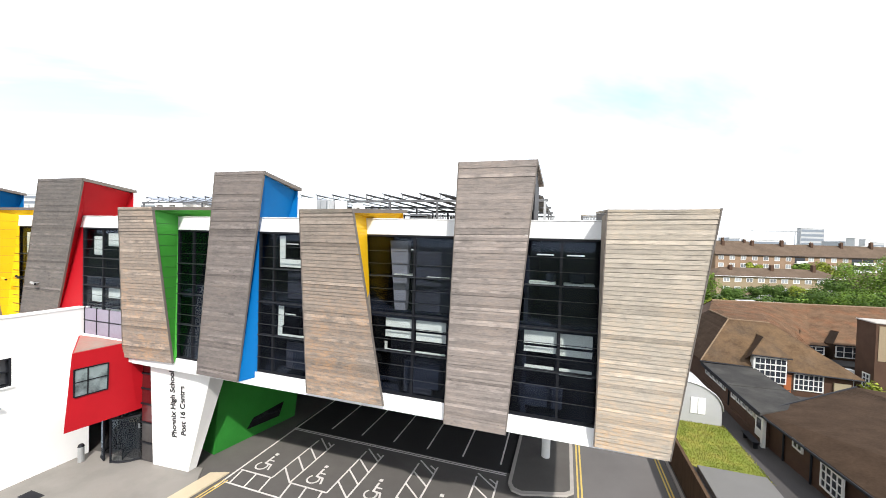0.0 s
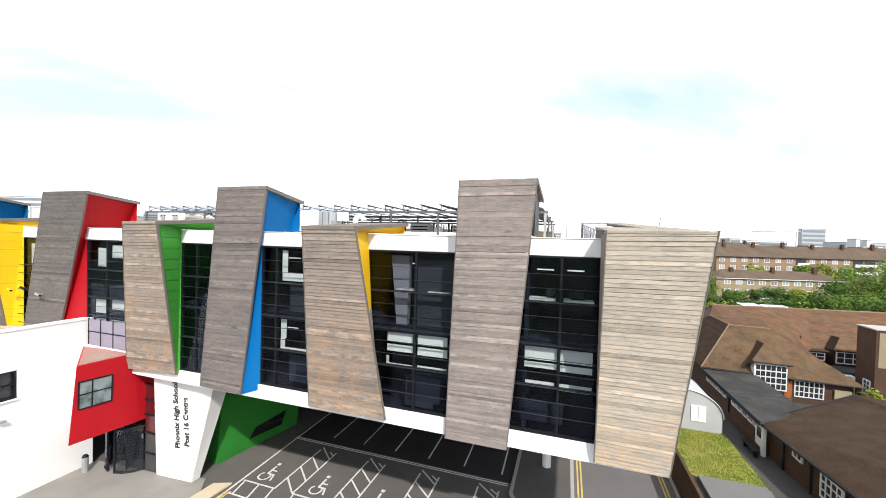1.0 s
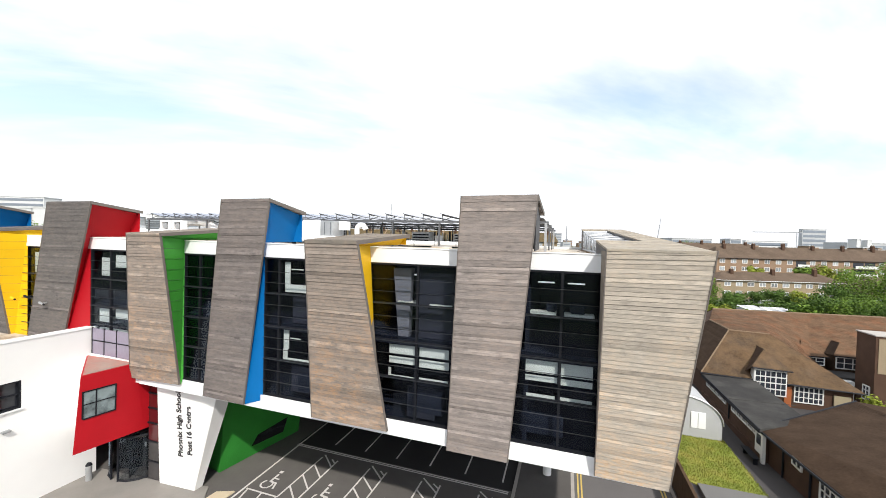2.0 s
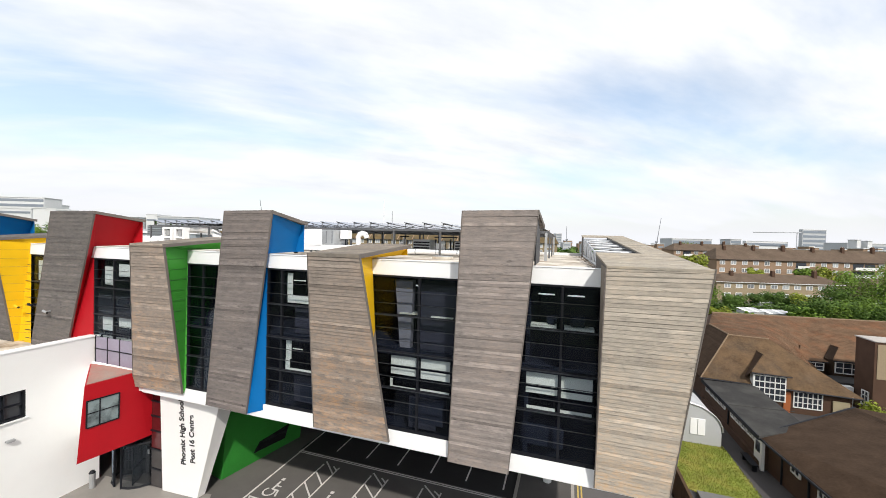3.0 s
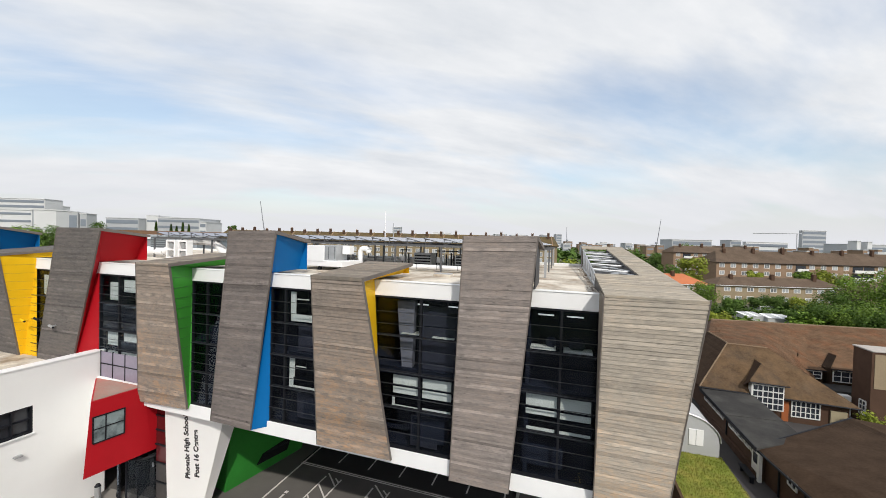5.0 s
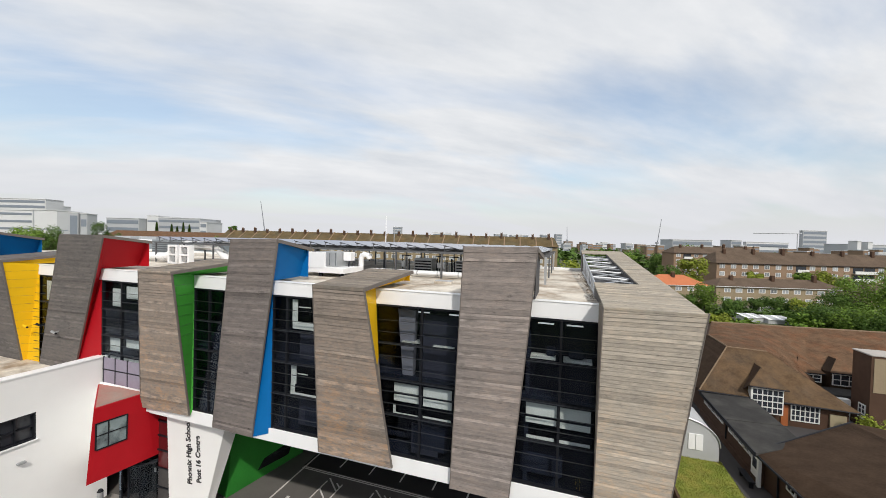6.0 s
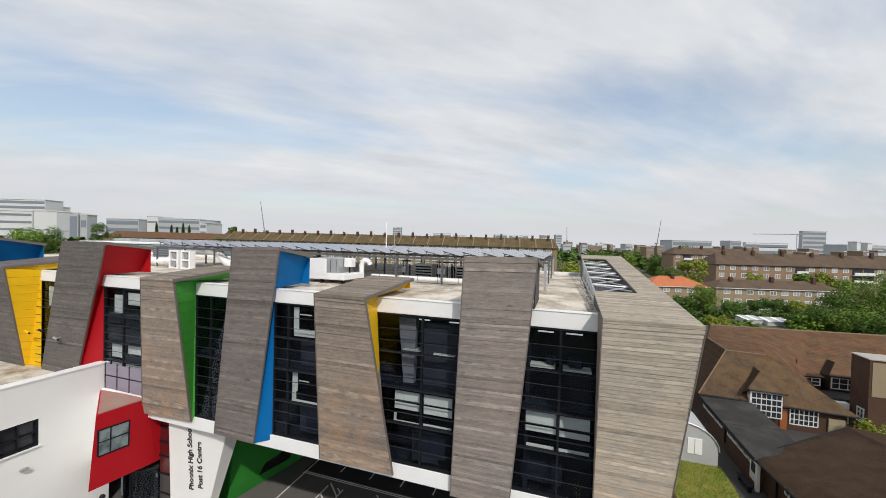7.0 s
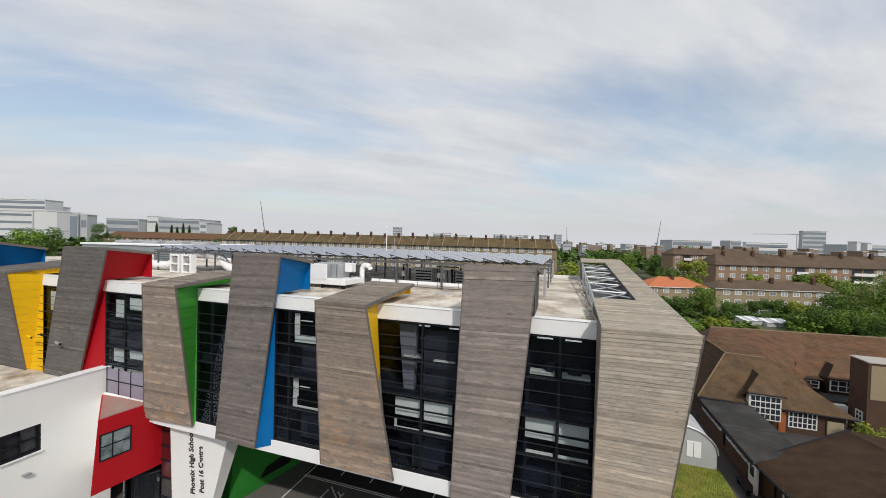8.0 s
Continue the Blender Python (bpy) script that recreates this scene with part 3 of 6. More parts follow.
def glazed_bay(u0, u1, mullions, blinds):
    w = part("window", frame_ring("v", u0, u1, 6.8, 13.7, 0.08, V0, V0 + 0.16), FRAME, college, "tall dark tinted curtain window with louvre bars")
    edges = [u0 + 0.07] + mullions + [u1 - 0.07]
    for a, b in zip(edges, edges[1:]):
        for z0, z1 in ((6.9, 8.66), (8.66, 10.22), (10.32, 11.92), (11.92, 13.6)):
            pane = part("pane", box(a + 0.02, b - 0.02, V0 + 0.08, V0 + 0.095, z0 + 0.02, z1 - 0.02), GLASS, w)
            pane.visible_shadow = False
            pane.data.materials.append(GLASS_BACK)
            for face in pane.data.polygons:
                face.material_index = 0 if face.normal.y < -0.5 else 1
    for u in mullions:
        part("mullion", box(u - 0.045, u + 0.045, V0 + 0.02, V0 + 0.16, 6.9, 13.6), FRAME, w)
    part("floor_transom", box(u0 + 0.07, u1 - 0.07, V0 + 0.02, V0 + 0.14, 10.22, 10.32), FRAME, w)
    for z in (8.66, 11.92):
        part("transom", box(u0 + 0.07, u1 - 0.07, V0 + 0.03, V0 + 0.15, z - 0.03, z + 0.03), FRAME, w)
    for k in range(11):
        h = 0.018 if k % 3 == 2 else 0.010
        part("louvre_bar", soft(box(u0 + 0.02, u1 - 0.02, V0 - 0.07, V0 - 0.02, 7.57 + 0.543 * k - h, 7.57 + 0.543 * k + h), 0.004), LOUVRE, w)
    for a, b, z0, z1 in blinds:
        part("blind", box(a, b, V0 + 0.22, V0 + 0.24, z0, z1), BLIND, w, "pale roller blind behind the glass")


for bay in BAYS:
    glazed_bay(*bay)
for u0, u1, z0, z1 in ((-1.2, -0.2, 11.93, 12.02), (0.1, 1.2, 11.9, 12.0), (-7.0, -6.1, 11.95, 12.0), (-5.5, -4.5, 11.9, 11.95)):
    part("desk", box(u0, u1, V0 + 0.35, V0 + 0.9, z0, z1), BLIND, college, "pale desk edge behind the glass")
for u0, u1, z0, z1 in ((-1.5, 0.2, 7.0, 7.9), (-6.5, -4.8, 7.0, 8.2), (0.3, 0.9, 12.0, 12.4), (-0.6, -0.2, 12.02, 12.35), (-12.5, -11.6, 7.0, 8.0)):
    part("office_chair", soft(box(u0, u1, V0 + 0.5, V0 + 1.0, z0, z1), 0.08), INNER, college, "furniture behind the glass, near black for the dim room")
for u0, u1 in ((-1.05, -0.35), (0.2, 0.9), (-7.1, -6.4), (-5.35, -4.7)):
    part("ceiling_lamp", box(u0, u1, 17.0, 17.08, 13.0, 13.05), LAMP_GLOW, college, "lit ceiling lamp tube")
part("inner_column", hexa((-7.0, 15.25, 10.4), (-6.5, 15.25, 10.4), (-6.5, 15.6, 10.4), (-7.0, 15.6, 10.4), (-7.3, 15.25, 13.45), (-6.42, 15.25, 13.45), (-6.42, 15.6, 13.45), (-7.3, 15.6, 13.45)), LILAC, college, "pale column behind the glass")
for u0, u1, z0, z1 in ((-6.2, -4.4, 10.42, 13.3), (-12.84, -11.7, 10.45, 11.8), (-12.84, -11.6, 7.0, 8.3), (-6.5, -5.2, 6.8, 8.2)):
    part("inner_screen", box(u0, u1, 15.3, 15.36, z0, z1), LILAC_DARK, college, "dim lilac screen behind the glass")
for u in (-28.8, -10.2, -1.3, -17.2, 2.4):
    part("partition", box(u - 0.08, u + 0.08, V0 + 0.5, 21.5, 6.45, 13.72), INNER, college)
for u in (-0.63, -11.0, -17.6):
    part("column", rod((u, 24.4 if u == -0.63 else 33, 0), (u, 24.4 if u == -0.63 else 33, 6.12), 0.26, 20), WHITE, college, "white round column")

# fins: tops (u, v, z) left and right, bottoms, joint with the glass, back of the cap (v, z), colour, timber
FINS = [
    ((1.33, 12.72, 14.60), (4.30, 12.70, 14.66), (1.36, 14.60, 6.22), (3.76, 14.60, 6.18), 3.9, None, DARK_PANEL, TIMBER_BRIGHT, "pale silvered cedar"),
    ((-3.79, 13.75, 16.48), (-0.95, 14.00, 16.53), (-4.36, 14.60, 6.02), (-1.88, 14.60, 6.02), -1.95, (17.0, 16.12), DARK_PANEL, TIMBER_GREY, "grey weathered"),
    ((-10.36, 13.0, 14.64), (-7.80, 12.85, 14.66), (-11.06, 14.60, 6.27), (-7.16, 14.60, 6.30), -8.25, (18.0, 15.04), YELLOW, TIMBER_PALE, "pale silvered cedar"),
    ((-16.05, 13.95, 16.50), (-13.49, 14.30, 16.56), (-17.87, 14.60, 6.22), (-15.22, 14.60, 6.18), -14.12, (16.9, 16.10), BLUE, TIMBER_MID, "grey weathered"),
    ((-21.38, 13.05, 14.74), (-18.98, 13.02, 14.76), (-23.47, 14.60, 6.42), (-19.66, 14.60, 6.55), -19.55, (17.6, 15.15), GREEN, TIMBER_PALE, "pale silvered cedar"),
    ((-29.65, 13.87, 16.48), (-26.13, 14.11, 16.51), (-33.35, 14.60, 7.0), (-29.85, 14.60, 7.0), -27.3, (16.9, 16.16), RED, TIMBER_SLATE, "grey weathered"),
    ((-37.6, 13.05, 14.72), (-34.0, 13.05, 14.74), (-39.1, 14.60, 7.0), (-35.05, 14.60, 7.0), -33.62, (17.8, 15.15), YELLOW, TIMBER_SLATE, "grey weathered"),
    ((-41.0, 13.95, 16.50), (-37.7, 14.20, 16.56), (-43.4, 14.60, 7.0), (-39.6, 14.60, 7.0), -38.6, (16.9, 16.1), BLUE, TIMBER_SLATE, "grey weathered"),
]
BOARD = 0.118


def fin(tl, tr, bl, br, joint, cap, colour, timber, word):
    tl, tr, bl, br = Vector(tl), Vector(tr), Vector(bl), Vector(br)
    inset = Vector((0, 0.12, 0))
    slim = Vector((0.0 if cap is None else 0.25, 0, 0))
    vb = V0 - 0.01
    zr = 14.42
    low_j = min(joint, br.x - 0.12) if br.x < joint else joint - 0.1
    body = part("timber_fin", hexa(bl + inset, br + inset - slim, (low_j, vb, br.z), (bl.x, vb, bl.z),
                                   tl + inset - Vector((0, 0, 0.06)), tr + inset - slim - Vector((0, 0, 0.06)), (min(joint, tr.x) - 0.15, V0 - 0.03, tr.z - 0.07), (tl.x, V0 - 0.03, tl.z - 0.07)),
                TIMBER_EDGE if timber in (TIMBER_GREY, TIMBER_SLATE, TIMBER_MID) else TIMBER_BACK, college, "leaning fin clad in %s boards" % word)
    # boards of the leaning front; the grey fins are close-boarded with an open joint here and there
    plain = timber in (TIMBER_GREY, TIMBER_SLATE, TIMBER_MID)
    n = max(8, round((tl.z - bl.z) / (BOARD if plain else 0.150)))
    rnd = random.Random(round(tl.x * 100))
    for k in range(n):
        wide = rnd.random()
        shut = (0.86 if wide > 0.94 else 1.0) if plain else (0.91 if wide > 0.88 else 0.97)
        a0, a1 = k / n, (k + shut) / n
        l0, l1, r0, r1 = lerp(bl, tl, a0), lerp(bl, tl, a1), lerp(br, tr, a0), lerp(br, tr, a1)
        o = Vector((0, -0.010 * rnd.random() - (0.012 if rnd.random() > 0.85 else 0.0), 0))
        i = Vector((0, 0.10, 0))
        tip = Vector((0, (0.002 if plain else 0.012) + 0.006 * rnd.random(), 0))
        part("board", hexa(l0 + o, r0 + o, r0 + i, l0 + i, l1 + o + tip, r1 + o + tip, r1 + i, l1 + i), timber, body)
    # edge trims
    for a, b, s in ((bl, tl, -1), (br, tr, 1)):
        e = Vector((0.035 * s, 0, 0))
        q = Vector((0, 0.09, 0))
        f = Vector((0, -0.02, 0))
        part("edge_trim", hexa(a + f, a + e + f, a + e + q, a + q, b + f, b + e + f, b + e + q, b + q), TIMBER_EDGE, body)
    if cap is None:
        return body
    vbk, zbk = cap
    # coloured reveal: from the timber's edge to the glass, and on over the roof
    g0, g1 = Vector((joint, vb, br.z + 0.35)), Vector((joint, vb, zr))
    low = br + Vector((0.04 if br.x < joint else -0.45, 0.09, 0))
    up_u = tr.x - 0.10
    topf = tr + Vector((-0.03, 0.09, -0.16))
    j_u = min(joint, up_u) if joint > -1.9 or joint < -2.0 else up_u
    cb, cl = Vector((up_u, vbk - 0.15, zbk - 0.16)), Vector((j_u, vbk + 0.3 * (up_u - j_u), zr + 0.06))
    gf = Vector((j_u, vb, zr))
    cb.x = j_u + (up_u - j_u) * min(1.0, (cb.z - zr) / (topf.z - zr))
    cl.x = j_u
    push = (-0.05, 0, 0)
    part("side_panel", join(slab([low, g0, g1], push), slab([low, g1, topf], push)), colour, body, "brightly painted reveal")
    part("roof_side_panel", slab([topf, gf, cl, cb], push), colour, body, "brightly painted reveal")
    part("roof_side_panel", slab([tl + Vector((0.06, 0.14, -0.16)), (tl.x + 0.06, vb, zr), (tl.x + 0.06, vbk - 0.1, zr + 0.08), (tl.x + 0.06, vbk - 0.1, zbk - 0.16)], (0.05, 0, 0)), colour, body)
    part("cap_end", slab([(tl.x + 0.12, vbk - 0.12, zr + 0.06), (up_u, vbk - 0.12, zr + 0.06), (up_u, vbk - 0.12, zbk - 0.15), (tl.x + 0.12, vbk - 0.12, zbk - 0.15)], (0, 0.05, 0)), colour, body)
    if colour in (YELLOW, GREEN):
        for k in range(1, 14):
            z = 6.8 + 0.553 * k
            q = (z - low.z) / (topf.z - low.z)
            a, b = lerp(low, topf, q), lerp(g0, g1, min(1, max(0, (z - g0.z) / (g1.z - g0.z))))
            if z < 14.3 and (a - b).length > 0.12:
                part("panel_seam", rod(a + Vector((0.004, 0, 0)), b + Vector((0.004, 0, 0)), 0.005, 4), DARK_PANEL, body)
    cap_e = Vector((tr.x + 0.05, vbk, zbk))
    ce, cd = Vector((0.035, 0, 0)), Vector((0, 0, -0.17))
    part("cap_edge", hexa(tr + cd, tr + ce + cd, cap_e + ce + cd, cap_e + cd, tr, tr + ce, cap_e + ce, cap_e), TIMBER_EDGE, body)
    # boards of the cap that runs back over the roof
    m = round((vbk - tl.y) / BOARD)
    for k in range(m):
        a0, a1 = k / m, (k + 0.95) / m
        bl2, br2 = Vector((tl.x, vbk, zbk)), Vector((tr.x + 0.05, vbk, zbk))
        l0, l1, r0, r1 = lerp(tl, bl2, a0), lerp(tl, bl2, a1), lerp(tr, br2, a0), lerp(tr, br2, a1)
        d = Vector((0, 0, -0.15))
        h = Vector((0, 0, 0.006 * rnd.random()))
        part("cap_board", hexa(l0 + d, r0 + d, r1 + d, l1 + d, l0 + h, r0 + h, r1 + h, l1 + h), TIMBER_CAP_DARK if timber is TIMBER_PALE else timber, body)
    return body


def fin_end():
    """The end fin: its top runs back as a timber frame round an open steel truss."""
    body = fin(*FINS[0])

    def top(u, v, d=0.0):
        return Vector((u, v, 14.62 + 0.065 * (v - 12.72) + d))
    rnd = random.Random(5)
    v, step, far = 12.72, 0.14, 36.2
    while v < far:
        w = min(v + step * 0.95, far)
        k = (v - 12.72) / (far - 12.72)
        right = 4.28 + 0.45 * k
        spans = [(1.33, right)] if v < 17.9 or v > 33.2 else [(3.2, right)]
        for a, b in spans:
            h = 0.006 * rnd.random()
            part("cap_board", hexa(top(a, v, -0.07), top(b, v, -0.07), top(b, w, -0.07), top(a, w, -0.07), top(a, v, h), top(b, v, h), top(b, w, h), top(a, w, h)), TIMBER_CAP, body)
        v += step
    part("outer_side", join(slab([(4.22, 12.9, 14.45), (3.74, 14.7, 6.3), (3.95, 36.1, 6.3), (4.66, 36.1, 15.9)], (-0.08, 0, 0))), TIMBER_BRIGHT, body)
    part("opening_side", slab([top(3.2, 17.9, -0.08), top(3.2, 33.2, -0.08), Vector((3.2, 33.2, 14.3)), Vector((3.2, 17.9, 14.3))], (0.06, 0, 0)), DARK_PANEL, body)
    part("inner_side", join(slab([(1.36, 12.85, 14.5), (1.44, 14.7, 6.3), (1.44, 14.75, 14.3)], (0.05, 0, 0)), slab([(1.36, 12.85, 14.5), (1.44, 14.75, 14.3), (1.36, 17.9, 14.3), tuple(top(1.36, 17.9, -0.08))], (0.05, 0, 0))), DARK_PANEL, body)
    part("far_side", slab([top(1.36, 33.2, -0.08), top(1.36, 36.2, -0.08), Vector((1.36, 36.2, 14.3)), Vector((1.36, 33.2, 14.3))], (0.05, 0, 0)), TIMBER_EDGE, body)
    part("opening_floor", box(1.5, 3.2, 17.9, 33.2, 14.28, 14.31), DARK_PANEL, body)
    truss = part("truss", join(rod(top(1.42, 17.6, -0.15), top(1.42, 33.4, -0.15), 0.05), rod((1.42, 17.6, 14.36), (1.42, 33.4, 14.36), 0.06)), GREY_METAL, college, "open galvanised steel truss")
    for k in range(6):
        va, vc = 18.1 + 2.5 * k, 18.1 + 2.5 * (k + 1)
        part("post", rod((1.42, va, 14.36), top(1.42, va, -0.15), 0.045), GREY_METAL, truss)
        part("cross_tube", rod(top(1.42, va, -0.15), top(3.2, va, -0.22), 0.06), GREY_METAL, truss)
        part("brace", rod(top(1.42, va, -0.15), top(3.2, vc, -0.22), 0.045), GREY_METAL, truss)
        part("brace", rod(top(3.2, va, -0.18), top(1.42, vc, -0.18), 0.045) if k % 2 else rod(top(3.2, va + 1.25, -0.2), top(1.42, vc, -0.18), 0.045), GREY_METAL, truss)
        part("brace", rod((1.42, va, 14.4), top(1.42, vc, -0.2), 0.04), GREY_METAL, truss)


fin_end()
for f in FINS[1:]:
    fin(*f)

# ---- entrance: pier, red box, wing ----
pier = thing("entrance_pier", (-20.5, 15.6, 0), "white flared pier with black upright lettering", "pier")
part("pier_body", soft(hexa((-22.25, 15.45, 0), (-19.72, 15.62, 0), (-19.68, 16.1, 0), (-22.25, 16.6, 0), (-22.1, 15.15, 6.1), (-17.85, 15.436, 6.1), (-17.85, 16.5, 6.1), (-22.1, 16.6, 6.1)), 0.015), WHITE, pier)


def lettering(words, u, z, size, parent):
    """Upright lettering that reads from the ground up, each letter a part."""
    def letter_mesh(body):
        cu = bpy.data.curves.new("letter", "FONT")
        cu.body, cu.size, cu.extrude, cu.offset = body, size, 0.012, 0.012
        tmp = bpy.data.objects.new("letter", cu)
        scene.collection.objects.link(tmp)
        bpy.context.view_layer.update()
        me = bpy.data.meshes.new_from_object(tmp.evaluated_get(bpy.context.evaluated_depsgraph_get()))
        bpy.data.objects.remove(tmp)
        return me

    def extent(body):
        xs = [v.co.x for v in letter_mesh(body).vertices]
        return max(xs)
    for k, c in enumerate(words):
        if c == " ":
            continue
        me = letter_mesh(c)
        along = extent(words[:k + 1]) - max(v.co.x for v in me.vertices)
        me.transform(Matrix.Translation((along, 0, 0)))
        me.transform(Matrix.Translation((u, 0, z)) @ pose(0, 0, 0, 90, 0, 0) @ pose(0, 0, 0, 0, 0, 90))
        me.transform(Matrix(((1, 0, 0, 0), (0.0672, 1, -0.0508, 15.45 + 0.0672 * 22.25 - 0.012), (0, 0, 1, 0), (0, 0, 0, 1))))
        me.transform(Matrix.Translation(-BASES[parent]))
        me.materials.append(PAINT_BLACK)
        ob = new("letter", me)
        ob.parent = parent
        ob["label"] = "black raised letter"
        BASES[ob] = BASES[parent]


lettering("Phoenix High School", -20.42, 1.95, 0.46, pier)
lettering("Post 16 Centre", -19.75, 2.15, 0.46, pier)

redbox = thing("red_entrance_box", (-25, 14, 3), "bright red tapering box over the glazed entrance", "porch")
rb = [(-23.79, 12.12, 3.15), (-23.4, 15.33, 3.12), (-23.37, 16.3, 3.12), (-27.1, 16.3, 3.12), (-27.1, 14.5, 3.12)]
rt = [(-23.67, 12.38, 7.18), (-23.28, 14.75, 7.22), (-23.25, 16.3, 7.2), (-27.1, 16.3, 7.3), (-27.1, 14.5, 7.3)]
n = 5
part("body", (rb + rt, [tuple(range(n - 1, -1, -1)), tuple(range(n, 2 * n))] + [(i, (i + 1) % n, n + (i + 1) % n, n + i) for i in range(n)]), RED, redbox)
# unseen white slab added so the box throws no red onto the wall
part("flank_panel", slab([(-23.9, 12.25, 3.2), (-27.05, 14.45, 3.2), (-27.05, 14.45, 7.2), (-23.8, 12.46, 7.1)], (-0.02, -0.03, 0)), WHITE, redbox, "added white panel against red bounce on the wall")
ins = [lerp(p, (-25.2, 14.6, 7.25), 0.06) for p in rt]
part("roof_membrane", slab([p + Vector((0, 0, 0.006)) for p in ins], (0, 0, 0.02)), surface("faded_red_roof", (0.42, 0.16, 0.13), 0.85, 0.2, 0.8, 12, 0.1, spot=(0.33, 0.24, 0.2), spot_at=0.5), redbox, "faded red roof")
part("white_edge", slab([(-27.1, 14.5, 7.3), (-26.0, 14.62, 7.28), (-23.4, 14.74, 7.24), (-23.4, 14.76, 7.36), (-27.1, 14.56, 7.42)], (0, 0.06, 0)), WHITE_METAL, redbox)


def face_pt(v, z, out=0.0):
    k = (z - 3.1) / 4.1
    a, b = lerp(rb[0], rt[0], k), lerp(rb[1], rt[1], k)
    q = (v - a.y) / (b.y - a.y)
    return Vector((a.x + (b.x - a.x) * q + out, v, z))


bars = [slab([face_pt(v0, z0, 0.01), face_pt(v1, z0, 0.01), face_pt(v1, z1, 0.01), face_pt(v0, z1, 0.01)], (0.06, 0, 0)) for v0, v1, z0, z1 in
        ((12.44, 12.49, 4.91, 6.36), (13.83, 13.88, 4.86, 6.36), (12.49, 13.83, 4.86, 4.92), (12.49, 13.83, 6.30, 6.36), (12.99, 13.03, 4.92, 6.30), (12.49, 13.83, 5.63, 5.67))]
rw = part("window", bars[0], FRAME, redbox, "dark framed window")
for b in bars[1:]:
    part("frame_bar", b, FRAME, rw)
# dark blotches in the pane colour imitate reflections of the fins
part("pane", slab([face_pt(12.48, 4.92, 0.012), face_pt(13.84, 4.92, 0.012), face_pt(13.84, 6.3, 0.012), face_pt(12.48, 6.3, 0.012)], (0.02, 0, 0)), surface("glass_with_painted_reflections", (0.22, 0.27, 0.28), 0.08, 0.3, 1.6, 4, 0.0, spot=(0.02, 0.024, 0.03), spot_at=0.60), rw)

ent = thing("entrance_doors", (-24, 15.2, 0), "dark framed glazed revolving entrance under the red box", "door")
part("glazed_wall", box(-26.2, -22.3, 16.2, 16.24, 0.06, 6.1), surface("dark_entrance_glass", (0.07, 0.072, 0.075), 0.1, 0.4, 1.2, 6, 0.0), ent)
for u in (-26.2, -25.2, -24.2, -23.2, -22.34):
    part("post", box(u - 0.05, u + 0.05, 16.08, 16.2, 0.06, 6.1), FRAME, ent)
for z in (1.1, 2.3, 3.4, 4.3, 5.2):
    part("rail", box(-23.4, -22.3, 15.5, 15.56, z, z + 0.08), FRAME, ent)
part("side_glass", box(-23.35, -22.3, 15.56, 15.6, 0.06, 2.36), surface("smoky_grey_glass", (0.06, 0.055, 0.055), 0.15, 0.3, 1, 6, 0.0), ent)
# upper glass: the red it mirrors is painted in as base colour
part("side_glass", box(-23.35, -22.3, 15.56, 15.6, 2.36, 6.1), surface("painted_red_reflection", (0.09, 0.012, 0.014), 0.15, 0.2, 1, 6, 0.0), ent)
for start, centre in ((-86, (-24.7, 16.05)), (180, (-25.05, 16.05))):
    for a in range(5):
        t0, t1 = radians(start + 21 * a), radians(start + 21 * (a + 1))
        p = (centre[0] + 1.35 * math.cos(t0), centre[1] + 1.36 * math.sin(t0))
        q = (centre[0] + 1.35 * math.cos(t1), centre[1] + 1.36 * math.sin(t1))
        if a in (0, 4):
            part("drum_post", rod((*p, 0.06), (*p, 2.72), 0.06), FRAME, ent)
        if a < 4:
            part("drum_pane", slab([(*p, 0.14), (*q, 0.14), (*q, 2.66), (*p, 2.66)], (0, 0.012, 0)), SMOKED, ent)
            part("drum_rail", rod((*p, 2.68), (*q, 2.68), 0.07), FRAME, ent)
            part("drum_rail", rod((*p, 0.12), (*q, 0.12), 0.06), FRAME, ent)
for du, dv in ((0.62, -0.95), (-0.95, -0.5), (0.3, 1.0)):
    leaf = part("door_leaf", slab([(-24.87, 16.05, 0.14), (-24.87 + du, 16.05 + dv, 0.14), (-24.87 + du, 16.05 + dv, 2.6), (-24.87, 16.05, 2.6)], (0.012, 0, 0)), SMOKED, ent)
    for z in (0.14, 1.05, 2.6):
        part("leaf_rail", rod((-24.87, 16.05, z), (-24.87 + du, 16.05 + dv, z), 0.035, 6), FRAME, leaf)
    part("leaf_post", rod((-24.87 + du, 16.05 + dv, 0.1), (-24.87 + du, 16.05 + dv, 2.64), 0.04, 6), FRAME, leaf)
part("drum_top", box(-25.6, -23.7, 15.4, 16.2, 2.72, 2.8), FRAME, ent)
part("notice", box(-24.35, -24.2, 16.0, 16.04, 1.55, 1.8), WHITE, ent, "small white notice on the glass")
bin_ = thing("litter_bin", (-26.3, 14.2, 0.06), "slim grey litter bin against the white wall", "bin")
part("drum", rod((-26.3, 14.2, 0.06), (-26.3, 14.2, 0.95), 0.15, 12), GREY_METAL, bin_)
part("lid", rod((-26.3, 14.2, 0.95), (-26.3, 14.2, 1.08), 0.17, 12, 0.1), FRAME, bin_)

wing = thing("white_wing", (-35, 9, 0), "white rendered wing with a flat roof", "building")
for u0, u1, v0, v1, z0, z1 in ((-27.5, -27.0, 4.5, 10.0, 0, 8.9), (-27.5, -27.0, 11.6, 14.95, 0, 8.9), (-27.5, -27.0, 10.0, 11.6, 0, 5.35), (-27.5, -27.0, 10.0, 11.6, 6.82, 8.9), (-60, -27.5, 4.5, 5.0, 0, 8.9)):
    part("wall", box(u0, u1, v0, v1, z0, z1), WHITE, wing)
